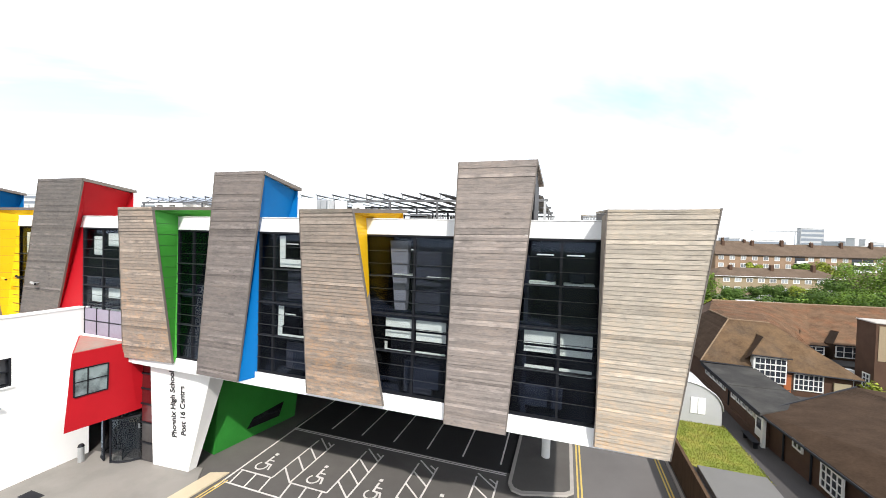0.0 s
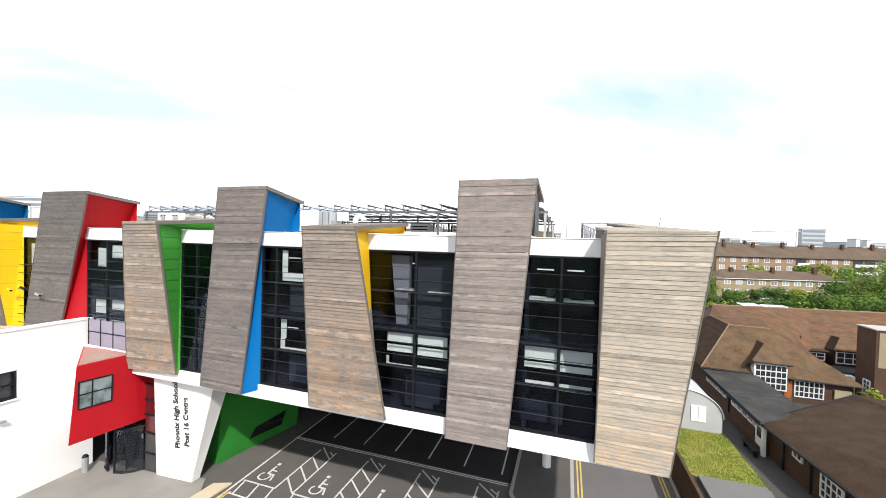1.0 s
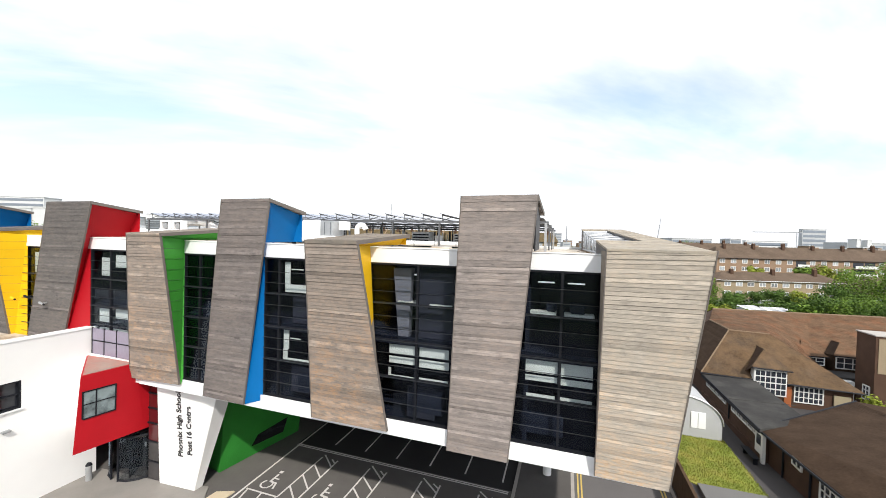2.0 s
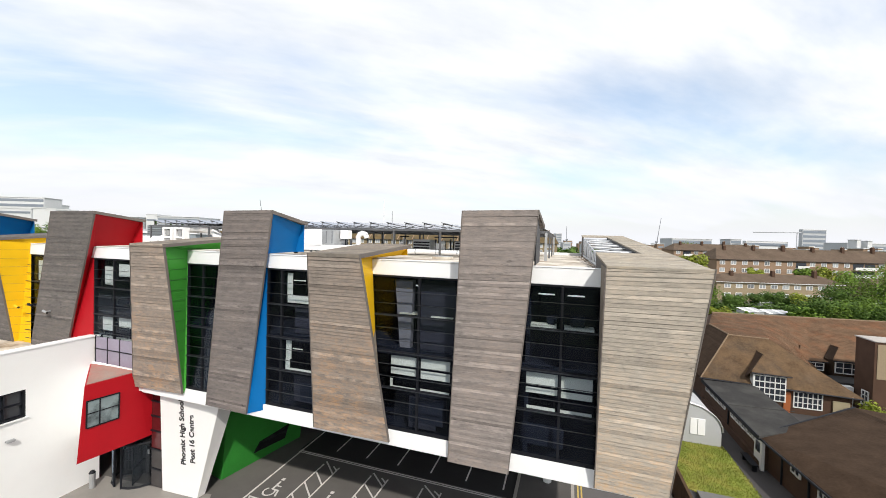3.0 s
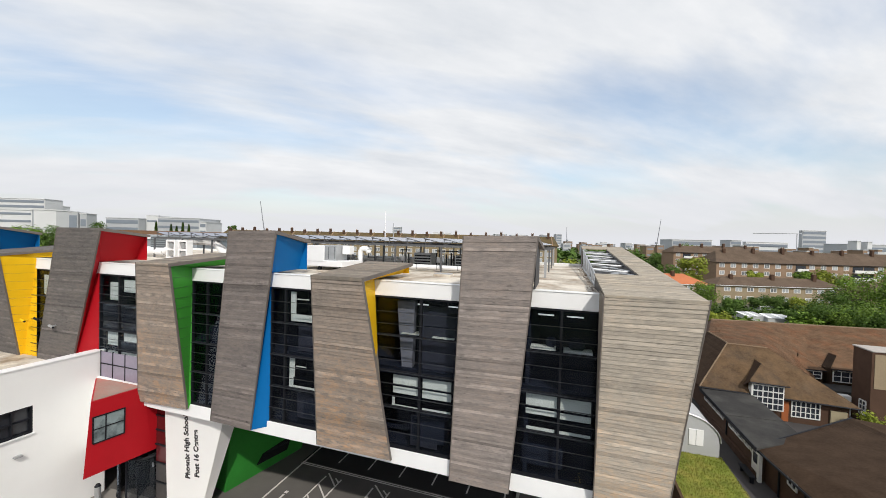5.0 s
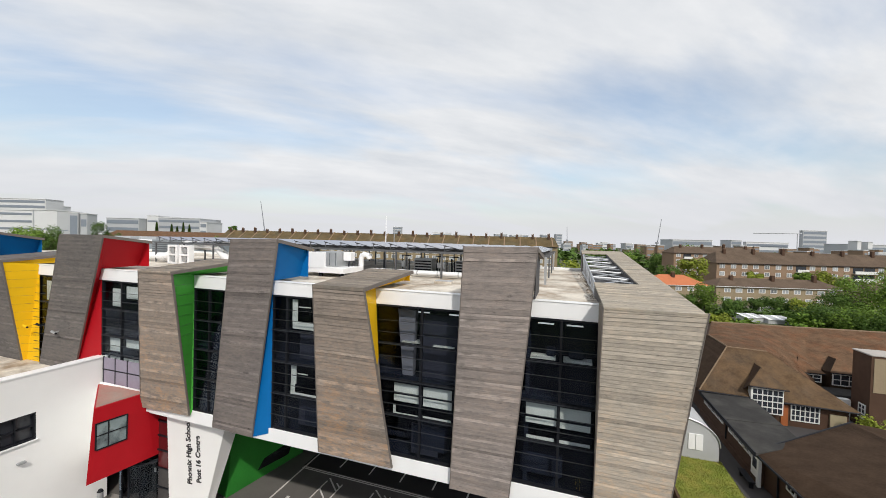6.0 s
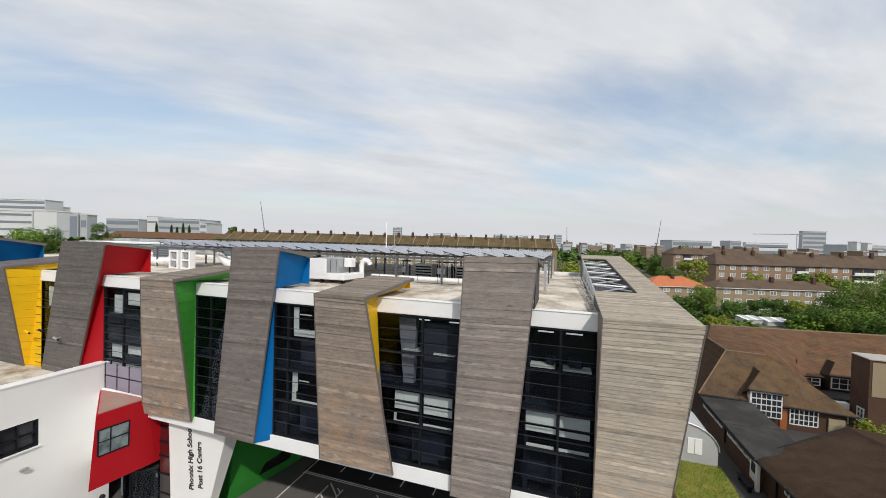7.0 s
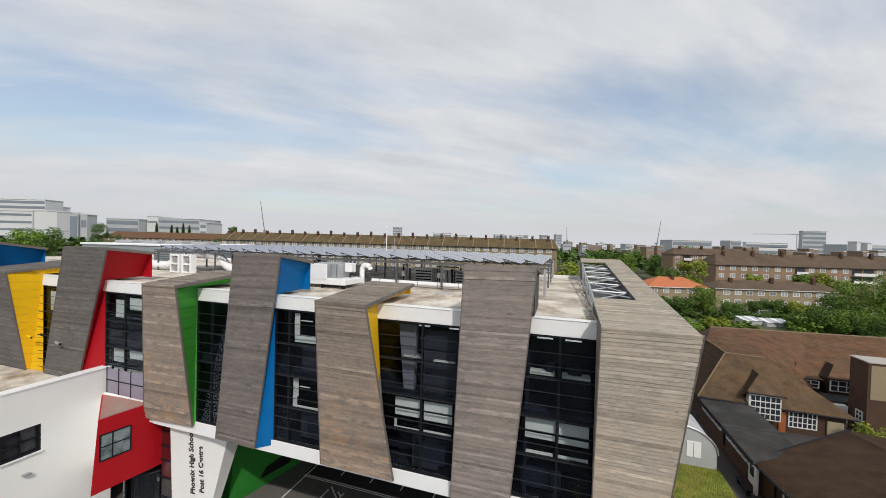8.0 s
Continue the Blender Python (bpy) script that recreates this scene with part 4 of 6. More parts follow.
part("coping", soft(box(-27.6, -26.96, 4.5, 14.96, 8.9, 8.98), 0.01), WHITE_METAL, wing)
part("roof", box(-60, -27.5, 5.0, 14.72, 7.5, 7.8), ROOF, wing, "stained flat roof membrane")
ww = part("window", frame_ring("u", 10.0, 11.6, 5.35, 6.82, 0.08, -27.3, -27.02), FRAME, wing, "dark framed window with louvres")
part("mullion", box(-27.25, -27.05, 10.78, 10.83, 5.43, 6.74), FRAME, ww)
part("transom", box(-27.24, -27.06, 10.08, 11.52, 6.05, 6.1), FRAME, ww)
part("pane", box(-27.22, -27.2, 10.08, 11.52, 5.45, 6.74), surface("dark_window_glass", (0.02, 0.022, 0.028), 0.1, 0.2, 1, 6, 0), ww)
part("sill", box(-27.1, -26.9, 9.95, 11.65, 5.29, 5.35), WHITE_METAL, ww)
single("wall_lamp", soft(box(-27.0, -26.78, 10.8, 11.15, 4.3, 4.42), 0.03, 2), GREY_METAL, "grey oblong lamp fixed to the white wall", "wall lamp", base=(-27.0, 10.97, 4.36))
bal = thing("terrace_balustrade", (-25.2, 14.6, 7.4), "lilac glass balustrade above the red box", "balustrade")
for k in range(3):
    a = -26.9 + 1.08 * k
    part("glass_panel", box(a, a + 1.05, 14.66, 14.68, 7.4, 8.95), surface("lilac_glass", (0.27, 0.24, 0.31), 0.15, 0.15, 1, 6, 0), bal)
    part("post", box(a - 0.02, a + 0.02, 14.63, 14.71, 7.4, 9.0), FRAME, bal)
part("rail", box(-26.95, -23.65, 14.63, 14.7, 8.2, 8.25), FRAME, bal)
for u, v, z, paint, word in ((-30.75, 14.2, 10.2, GREY_METAL, "grey"), (-37.2, 14.0, 10.4, WHITE_METAL, "white"), (-33.75, 14.2, 10.3, YELLOW, "yellow"), (-32.75, 14.4, 10.45, FRAME, "dark")):
    c = thing("security_camera", (u, v, z), "small %s wall camera on a short bracket" % word, "camera")
    part("bracket", rod((u, v + 0.25, z + 0.02), (u, v - 0.02, z), 0.05, 8), paint, c)
    part("body", rod((u - 0.22, v - 0.06, z + 0.05), (u + 0.2, v - 0.08, z - 0.03), 0.075, 10, 0.06), paint, c)
    part("lens", rod((u + 0.2, v - 0.08, z - 0.03), (u + 0.25, v - 0.083, z - 0.04), 0.06, 10, 0.06), FRAME, c)

gbox = thing("green_store", (-22, 20, 0), "green wedge shaped store under the college", "kiosk")
g_b = [(-19.9, 17.4, 0), (-18.85, 23.4, 0), (-24, 24.4, 0), (-24, 18.2, 0)]
g_t = [(-19.6, 17.6, 5.2), (-18.3, 23.6, 5.6), (-24, 24.4, 5.6), (-24, 18.2, 5.2)]
part("body", soft(hexa(*g_b, *g_t), 0.03), GREEN_STORE, gbox)


def gp(v, z, out):
    k = z / 5.3
    a, b = lerp(g_b[0], g_t[0], k), lerp(g_b[1], g_t[1], k)
    return lerp(a, b, (v - a.y) / (b.y - a.y)) + Vector((out, 0, 0))


part("window", slab([gp(19.5, 0.7, -0.1), gp(21.9, 0.6, -0.1), gp(22.2, 1.5, -0.1), gp(19.9, 1.3, -0.1)], (0.17, 0, 0)), surface("black_window_glass", (0.012, 0.013, 0.015), 0.15, 0.1, 1, 5, 0), gbox, "slanted dark window")

# ---- on the roof ----
pv = thing("solar_array", (-16, 28, 14.3), "long solar array of tilted panels on a steel frame", "solar panels")
for k in range(25):
    u = -1.2 - 1.27 * k
    for j in range(5):
        v0 = 21.9 + 2.9 * j
        panel = part("solar_panel", hexa((u - 1.12, v0, 16.40), (u, v0, 16.14), (u, v0 + 2.84, 16.14), (u - 1.12, v0 + 2.84, 16.40), (u - 1.11, v0, 16.44), (u + 0.01, v0, 16.18), (u + 0.01, v0 + 2.84, 16.18), (u - 1.11, v0 + 2.84, 16.44)), PV, pv)
        panel.data.materials.append(DARK_PANEL)
        for face in panel.data.polygons:
            face.material_index = 0 if face.normal.z > 0.5 else 1
    part("panel_rail", rod((u - 1.0, 21.9, 16.34), (u - 1.0, 36.3, 16.34), 0.035, 4), PV_STEEL, pv)
    part("strut", rod((u - 1.0, 21.95, 16.34), (u - 1.0, 21.95, 16.0), 0.03, 4), PV_STEEL, pv)
    part("strut", rod((u - 1.0, 21.95, 16.0), (u - 0.4, 21.95, 16.2), 0.025, 4), PV_STEEL, pv)
for v in (21.95, 26.5, 31, 35.5):
    part("beam", box(-33.2, -0.9, v - 0.05, v + 0.05, 15.86, 16.0), PV_STEEL, pv)
    for k in range(11):
        u = -1.05 - 3.2 * k
        part("post", box(u - 0.05, u + 0.05, v - 0.05, v + 0.05, 14.28, 15.86), PV_STEEL, pv)
hv = thing("air_handling_unit", (-14.5, 20, 14.3), "white air handling unit on a raised tray", "air conditioner")
part("tray", soft(box(-16.2, -12.7, 18.9, 21.2, 14.52, 14.86), 0.02), WHITE_METAL, hv)
part("end_panel", soft(hexa((-16.2, 18.9, 14.78), (-14.0, 18.9, 14.78), (-14.0, 19.0, 14.78), (-16.2, 19.0, 14.78), (-15.2, 18.9, 15.8), (-14.0, 18.9, 15.8), (-14.0, 19.0, 15.8), (-15.2, 19.0, 15.8)), 0.02), WHITE_METAL, hv)
part("casing", soft(box(-15.2, -13.6, 19.6, 21.1, 14.86, 15.80), 0.03), GREY_METAL, hv)
part("control_box", soft(box(-13.55, -13.0, 20.2, 20.7, 15.25, 15.80), 0.02), WHITE_METAL, hv)
part("control_post", box(-13.3, -13.24, 20.4, 20.46, 14.86, 15.25), FRAME, hv)
for k in range(4):
    part("casing_rib", box(-15.0 + 0.42 * k, -14.97 + 0.42 * k, 19.58, 19.6, 14.95, 15.72), SCREEN_DARK, hv)
for u in (-16.0, -14.4, -12.9):
    part("foot", box(u - 0.08, u + 0.08, 19.0, 19.2, 14.28, 14.52), FRAME, hv)
part("end_post", box(-1.12, -0.98, 21.85, 22.0, 14.28, 15.9), GREY_METAL, pv, "thick galvanised end post")
part("end_post", box(-1.12, -0.98, 35.4, 35.55, 14.28, 15.9), GREY_METAL, pv)
for k, (u, v, w, h) in enumerate(((-5.4, 24.5, 1.3, 1.1), (-7.4, 24.9, 1.0, 0.9), (-3.2, 25.2, 0.9, 1.1), (-10.6, 25.0, 1.4, 1.0), (-18.5, 24.0, 1.6, 1.1), (-22.5, 24.6, 1.3, 1.2))):
    pl = thing("plant_unit", (u, v, 14.28), "grey louvred plant unit under the solar array", "plant unit", "plant under the solar array")
    part("casing", soft(box(u, u + w, v, v + 0.9, 14.36, 14.36 + h), 0.02), GREY_METAL if k % 2 else SHED_METAL, pl)
    for j in range(4):
        part("slat", box(u + 0.08, u + w - 0.08, v - 0.02, v, 14.5 + 0.2 * j, 14.6 + 0.2 * j), FRAME, pl)
    part("base", box(u + 0.05, u + w - 0.05, v + 0.1, v + 0.8, 14.28, 14.36), FRAME, pl)
rnd = random.Random(44)
for u, w, n in ((-8.9, 1.7, 9), (-19.6, 1.2, 6), (-24.6, 1.3, 6), (-11.6, 0.7, 4)):
    rack = thing("pipe_rack", (u, 25.0, 14.28), "dark upright pipework on a steel frame under the panels", "pipework", "pipework under the solar array")
    part("foot_rail", box(u, u + w, 24.9, 25.1, 14.28, 14.36), FRAME, rack)
    part("top_rail", box(u, u + w, 24.95, 25.05, 15.5, 15.58), FRAME, rack)
    for k in range(n):
        x, lean = u + (k + 0.5) * w / n, rnd.uniform(-0.05, 0.05)
        part("pipe", rod((x, 25.0, 14.36), (x + lean, 25.0, rnd.uniform(15.2, 15.55)), rnd.uniform(0.03, 0.07), 8), rnd.choice((FRAME, FRAME, GREY_METAL, DARK_PANEL)), rack)
    part("valve_box", soft(box(u + 0.1 * w, u + 0.45 * w, 24.75, 24.95, 14.7, 15.1), 0.015), rnd.choice((WHITE_METAL, DARK_PANEL)), rack)
pipe = thing("roof_duct", (-8, 22.3, 14.4), "white insulated duct running along the roof", "duct")
part("run", rod((-12.6, 22.2, 14.55), (-1.6, 22.2, 14.55), 0.16, 12), WHITE_METAL, pipe)
prev = None
for k in range(6):
    a = radians(180 - 36 * k)
    p = (-12.75 + 0.32 * math.cos(a), 21.6, 15.35 + 0.3 * math.sin(a))
    if prev:
        part("elbow", rod(prev, p, 0.17, 10), WHITE_METAL, pipe)
    prev = p
part("riser", rod((-13.07, 21.6, 14.3), (-13.07, 21.6, 15.38), 0.17, 10), WHITE_METAL, pipe)
for k in range(8):
    part("clip", rod((-12.0 + 1.4 * k, 22.2, 14.55), (-11.94 + 1.4 * k, 22.2, 14.55), 0.18, 12), GREY_METAL, pipe)
fan = thing("condenser_unit", (-29.8, 21.3, 14.3), "white condenser unit with two open fan frames", "air conditioner", "condensers on the roof")
part("casing", soft(join(box(-30.4, -30.25, 21.0, 21.5, 14.3, 15.8), box(-29.55, -29.4, 21.0, 21.5, 14.3, 15.8), box(-30.25, -29.55, 21.0, 21.5, 15.65, 15.8), box(-30.25, -29.55, 21.0, 21.5, 14.95, 15.1), box(-30.25, -29.55, 21.0, 21.5, 14.3, 14.45)), 0.015), WHITE_METAL, fan)
part("coil", box(-30.25, -29.55, 21.3, 21.45, 14.45, 15.65), DARK_PANEL, fan)
for z in (14.7, 15.37):
    part("fan_ring", rod((-29.9, 21.05, z), (-29.9, 21.2, z), 0.24, 12), GREY_METAL, fan)
copy_thing(fan, B @ Matrix.Translation((-28.5, 21.3, 14.3)))
dct = thing("bent_duct", (-31.5, 22.5, 14.4), "thick white bent ventilation duct on the roof", "duct")
pts = [(-36, 22.2, 14.75), (-32.2, 22.2, 14.75), (-31.6, 22.4, 15.1), (-31.0, 22.6, 15.55), (-30.0, 22.7, 15.75), (-27.8, 22.7, 15.75), (-27.0, 22.7, 15.6), (-26.2, 22.6, 15.0), (-25.4, 22.5, 14.7), (-23.5, 22.4, 14.65)]
for a, b in zip(pts, pts[1:]):
    part("section", rod(a, b, 0.33, 12), WHITE_METAL, dct)
def roof_litter():
    """Dry leaves and moss drifted along the inner side of the end frame."""
    rnd = random.Random(8)
    verts, faces = [], []
    for k in range(420):
        u, v = 1.35 - abs(rnd.gauss(0, 0.22)), rnd.uniform(15.2, 33)
        z, a, e = 14.285 + rnd.uniform(0, 0.03), rnd.uniform(0, 6.28), rnd.uniform(0.02, 0.06)
        n = len(verts)
        verts += [(u + e * math.cos(a + q), v + e * math.sin(a + q) * 0.7, z + 0.012 * (i % 2)) for i, q in enumerate((0, 1.7, 3.1, 4.6))]
        faces.append((n, n + 1, n + 2, n + 3))
    single("leaf_litter", (verts, faces), LITTER, "dry brown leaf litter on the flat roof", "leaves", kind="stuff")


roof_litter()
plant_screen = thing("plant_screen", (-36.9, 25.6, 14.3), "grey blue louvred plant enclosure on the roof", "plant unit")
part("casing", soft(box(-38.1, -35.9, 25.0, 26.4, 14.4, 16.1), 0.03), SCREEN_GREY, plant_screen)
for k in range(7):
    part("louvre", box(-38.0, -36.0, 24.96, 25.0, 14.55 + 0.21 * k, 14.66 + 0.21 * k), SCREEN_DARK, plant_screen)
part("base", box(-38.0, -36.0, 25.1, 26.3, 14.28, 14.4), FRAME, plant_screen)
roof_hatch = thing("roof_hatch", (-6.4, 19.35, 14.28), "low stained hatch kerb on the flat roof", "hatch")
part("kerb", soft(box(-6.9, -5.9, 19.0, 19.7, 14.28, 14.42), 0.02), ROOF, roof_hatch)
part("cover", soft(box(-6.86, -5.94, 19.04, 19.66, 14.42, 14.46), 0.015), SHED_METAL, roof_hatch)
mast = thing("roof_mast", (-14, 27, 14.3), "slim white mast on the roof", "mast")
part("pole", rod((-14, 27, 14.3), (-14, 27, 18.6), 0.05, 8, 0.035), WHITE_METAL, mast)
part("pole", rod((-13.4, 27.3, 14.3), (-13.4, 27.3, 17.6), 0.03, 6), GREY_METAL, mast)

# ---- beyond the fence: lawn, shed, old school ----
single("schoolyard", box(7.0, 70, 5, 75, -0.2, -0.02), YARD, "dark grey asphalt schoolyard", "yard", kind="structure")
single("slab_path", soft(box(8.2, 11.7, 20.5, 26.5, -0.1, 0.28), 0.02), SLAB_GREY, "grey concrete slab beside the lawn", "pavement", kind="structure")


def lawn():
    rnd = random.Random(3)
    out = [(8.3, 26.7), (11.85, 26.2), (12.0, 33.7), (7.2, 33.4), (7.2, 27.5)]
    single("lawn", prism(out, -0.1, 0.03), GRASS, "sunlit yellowish green lawn", "lawn", kind="structure")
    verts, faces = [], []
    while len(faces) < 9000:
        u, v = rnd.uniform(7.2, 12), rnd.uniform(26.2, 33.7)
        if v < 27 and u < 8.3:
            continue
        a, h, w = rnd.uniform(0, 6.28), rnd.uniform(0.05, 0.13), 0.025
        c, s = math.cos(a) * w, math.sin(a) * w
        n = len(verts)
        verts += [(u - c, v - s, 0.02), (u + c, v + s, 0.02), (u + rnd.uniform(-.05, .05), v + rnd.uniform(-.05, .05), 0.02 + h)]
        faces.append((n, n + 1, n + 2))
    single("grass_blades", (verts, faces), GRASS, "short grass blades on the lawn", "grass", kind="stuff")


lawn()
fence = thing("timber_fence", (6.85, 25, 0), "brown close boarded timber fence along the driveway", "fence")
for k in range(150):
    v = 15 + 0.152 * k
    part("fence_board", box(6.78, 6.80, v, v + 0.145, 0.0, 1.9 + 0.015 * (k % 3)), FENCE, fence)
for k in range(10):
    part("fence_post", box(6.81, 6.91, 15 + 2.4 * k, 15.1 + 2.4 * k, 0, 2.0), FENCE, fence)
for z in (0.4, 1.1, 1.7):
    part("fence_rail", box(6.802, 6.86, 15, 37.8, z, z + 0.08), FENCE, fence)
part("fence_cap", box(6.72, 6.88, 15, 37.8, 1.95, 2.0), FENCE, fence)

shed = thing("curved_shed", (9, 35, 0), "pale grey shed with a curved roof and white hatch", "shed")
arc = [(6.1, 0), (6.1, 1.2)] + [(8.95 - 2.85 * math.cos(radians(12 * k)), 1.2 + 1.95 * math.sin(radians(12 * k))) for k in range(1, 15)] + [(11.8, 1.2), (11.8, 0)]
n = len(arc)
part("shell", ([(u, 33.5, z) for u, z in arc] + [(u, 38.0, z) for u, z in arc], [tuple(range(n)), tuple(range(2 * n - 1, n - 1, -1))] + [(i, n + i, n + (i + 1) % n, (i + 1) % n) for i in range(n)]), SHED_METAL, shed)
part("hatch", soft(box(9.7, 10.7, 33.44, 33.5, 0.75, 2.0), 0.01), WHITE_METAL, shed, "white hatch")
part("hatch_bar", box(10.18, 10.21, 33.42, 33.44, 0.75, 2.0), GREY_METAL, shed)
ring = [((8.95 - 2.92 * math.cos(radians(12 * k)), 33.44, 1.2 + 2.02 * math.sin(radians(12 * k))), (8.95 - 2.92 * math.cos(radians(12 * k + 12)), 33.44, 1.2 + 2.02 * math.sin(radians(12 * k + 12)))) for k in range(15)]
part("roof_edge", join(*[rod(a, b, 0.05, 5) for a, b in ring]), GREY_METAL, shed)


def window_parts(parent, axis, at, a0, a1, z0, z1, cols, rows, out, frame_mat=None, deep=0.12):
    """A barred window in the plane axis = at; out is the side it faces. Frame, glazing bars and one pane."""
    fm = frame_mat or WINDOW_WHITE

    def blk(p0, p1, q0, q1, d0, d1):
        lo, hi = sorted((at + out * d0, at + out * d1))
        return box(p0, p1, lo, hi, q0, q1) if axis == "v" else box(lo, hi, p0, p1, q0, q1)
    w = 0.09
    d0, d1 = sorted((at - out * 0.05, at + out * 0.06))
    win = part("window", frame_ring(axis, a0, a1, z0, z1, w, d0, d1), fm, parent, "white barred window")
    bars = [blk(a0 + (a1 - a0) * k / cols - 0.035, a0 + (a1 - a0) * k / cols + 0.035, z0 + w, z1 - w, -0.02, 0.05) for k in range(1, cols)]
    bars += [blk(a0 + w, a1 - w, z0 + (z1 - z0) * k / rows - 0.03, z0 + (z1 - z0) * k / rows + 0.03, -0.02, 0.045) for k in range(1, rows)]
    if bars:
        part("window_lattice", join(*bars), fm, win)
    part("pane", blk(a0 + w, a1 - w, z0 + w, z1 - w, 0.0, 0.012), FAR_PANE, win)
    return win


FAR_PANE = surface("dark_house_glass", (0.035, 0.04, 0.05), 0.15, 0.2, 1, 6, 0)


def tile_rows(parent, low_a, low_b, high_a, high_b, material, rows, cols=0):
    """Courses of tiles laid on a roof plane between its low and high edges, each course a lapped strip."""
    la, lb, ha, hb = Vector(low_a), Vector(low_b), Vector(high_a), Vector(high_b)
    up = (lb - la).cross(ha - la).normalized()
    if up.z < 0:
        up = -up
    for k in range(rows):
        a, b = lerp(la, ha, k / rows), lerp(lb, hb, k / rows)
        c, d = lerp(la, ha, (k + 1.06) / rows), lerp(lb, hb, (k + 1.06) / rows)
        part("tile_course", hexa(a, b, d - up * 0.03, c - up * 0.03, a + up * 0.016, b + up * 0.016, d + up * 0.005, c + up * 0.005), material, parent)


old = thing("old_school", (22, 48, 0), "old brick school with brown tiled hipped roofs", "building")
# front wing with a hipped end
part("wall", box(13.6, 25.0, 43.3, 56, -0.1, 2.55), BRICK, old, "brown brick wall")
apex_l, apex_r = (17.0, 47.9, 5.95), (20.4, 47.4, 5.95)
eave_l, eave_r = (13.1, 42.85, 2.5), (25.6, 42.85, 2.2)
part("roof", ([eave_l, eave_r, apex_r, apex_l, (13.1, 56, 2.5), (17.0, 53.6, 5.9), (25.6, 52, 2.5)], [(0, 1, 2, 3), (0, 3, 5, 4), (1, 6, 2), (3, 2, 6, 5)]), TILE, old)
tile_rows(old, eave_l, eave_r, apex_l, apex_r, TILE, 26)
# left slope laid in darker tile to stand for its shade
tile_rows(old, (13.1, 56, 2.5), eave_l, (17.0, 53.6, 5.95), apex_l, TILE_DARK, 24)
part("ridge", rod(eave_l, apex_l, 0.07, 6), RIDGE_TILE, old, "pale mortared hip tiles")
part("ridge", rod(apex_l, apex_r, 0.08, 6), RIDGE_TILE, old)
part("gutter", rod((13.0, 42.8, 2.42), (25.6, 42.8, 2.14), 0.07, 6), FRAME, old)
# main range behind
part("wall", box(14.6, 60, 52.5, 66, -0.1, 3.4), BRICK, old, "brown brick wall")
low_chain = [(17.0, 53.6, 5.97), (17.05, 47.95, 5.97), (20.4, 47.5, 5.97), (26.2, 51.9, 3.4), (62, 51.9, 3.2)]
high_chain = [(19.6, 61.0, 6.3), (19.7, 61.0, 6.3), (24.0, 61.0, 6.4), (30.0, 61.0, 6.5), (62, 61.0, 7.2)]
for k in range(4):
    tile_rows(old, low_chain[k], low_chain[k + 1], high_chain[k], high_chain[k + 1], TILE_RUST, 30)
tile_rows(old, (21.4, 46.9, 4.9), (25.4, 49.0, 2.7), (20.4, 47.5, 5.97), (26.2, 51.9, 3.4), TILE_RUST, 16)
part("back_slope", ([high_chain[0], high_chain[4], (62, 67, 2.6), (17, 67, 2.6)], [(0, 1, 2, 3)]), TILE_RUST, old)
part("ridge", join(rod(high_chain[0], high_chain[3], 0.14, 6), rod(high_chain[3], high_chain[4], 0.14, 6), rod(low_chain[0], low_chain[1], 0.10, 6)), RIDGE_TILE, old)
part("gable", ([(13.4, 56, 2.5), (17.0, 53.6, 5.9), (19.6, 61, 6.2), (17, 67, 2.6), (14, 67, 0), (13.4, 56, 0)], [(0, 1, 2, 3, 4, 5)]), BRICK, old)
# dormers: a white front under a small hipped roof that dies into the slope behind
def hipped_dormer(left, right, front, back, foot_l, foot_r, roof_mat, shade_mat, body):
    """left, right: ends of the eave; front, back: ends of the ridge; foot_l, foot_r: where the valleys start."""
    c, e, b, a, d, r = (Vector(p) for p in (left, right, front, back, foot_l, foot_r))
    dm = part("dormer", body, WINDOW_WHITE if shade_mat is TILE_SHADE else TILE_DARK, old, "dormer with a small hipped tiled roof")
    lift = Vector((0, 0, 0.10))
    part("dormer_roof", slab([c, e, b], lift), roof_mat, dm)
    part("dormer_roof", join(slab([e, r, a], lift), slab([e, a, b], lift)), roof_mat, dm)
    # left slope of the dormer roof, with its shade in the colour
    part("dormer_cheek", join(slab([d, c, b], lift * 0.9), slab([d, b, a], lift * 0.9)), shade_mat, dm, "left hip slope in tile darkened for shade")
    for p, q in ((c, b), (b, a)):
        part("hip_tiles", rod(p + lift, q + lift, 0.055, 6), roof_mat, dm)
    part("eave_board", rod(c + Vector((0, -0.02, 0)), e + Vector((0, -0.02, 0)), 0.06, 5), FRAME, dm)
    return dm


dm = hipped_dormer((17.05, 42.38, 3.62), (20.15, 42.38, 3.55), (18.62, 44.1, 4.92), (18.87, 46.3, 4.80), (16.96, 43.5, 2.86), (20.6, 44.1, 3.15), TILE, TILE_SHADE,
                   hexa((17.3, 42.62, 1.1), (19.85, 42.62, 1.1), (19.85, 43.4, 1.1), (17.3, 43.4, 1.1), (17.3, 42.62, 3.62), (19.85, 42.62, 3.55), (19.85, 43.3, 3.5), (17.3, 43.3, 3.3)))
for a in range(3):
    for b in range(4):
        u, z = 17.45 + 0.8 * a, 1.22 + 0.56 * b
        part("pane", box(u, u + 0.32, 42.595, 42.615, z, z + 0.44), FAR_PANE, dm)
        part("pane", box(u + 0.38, u + 0.7, 42.595, 42.615, z, z + 0.44), FAR_PANE, dm)
window_parts(old, "v", 43.28, 20.7, 22.9, 0.55, 2.1, 6, 3, -1)
part("door", soft(box(19.95, 20.5, 43.2, 43.3, -0.05, 1.9), 0.01), DOOR_ORANGE, old, "orange brown door")
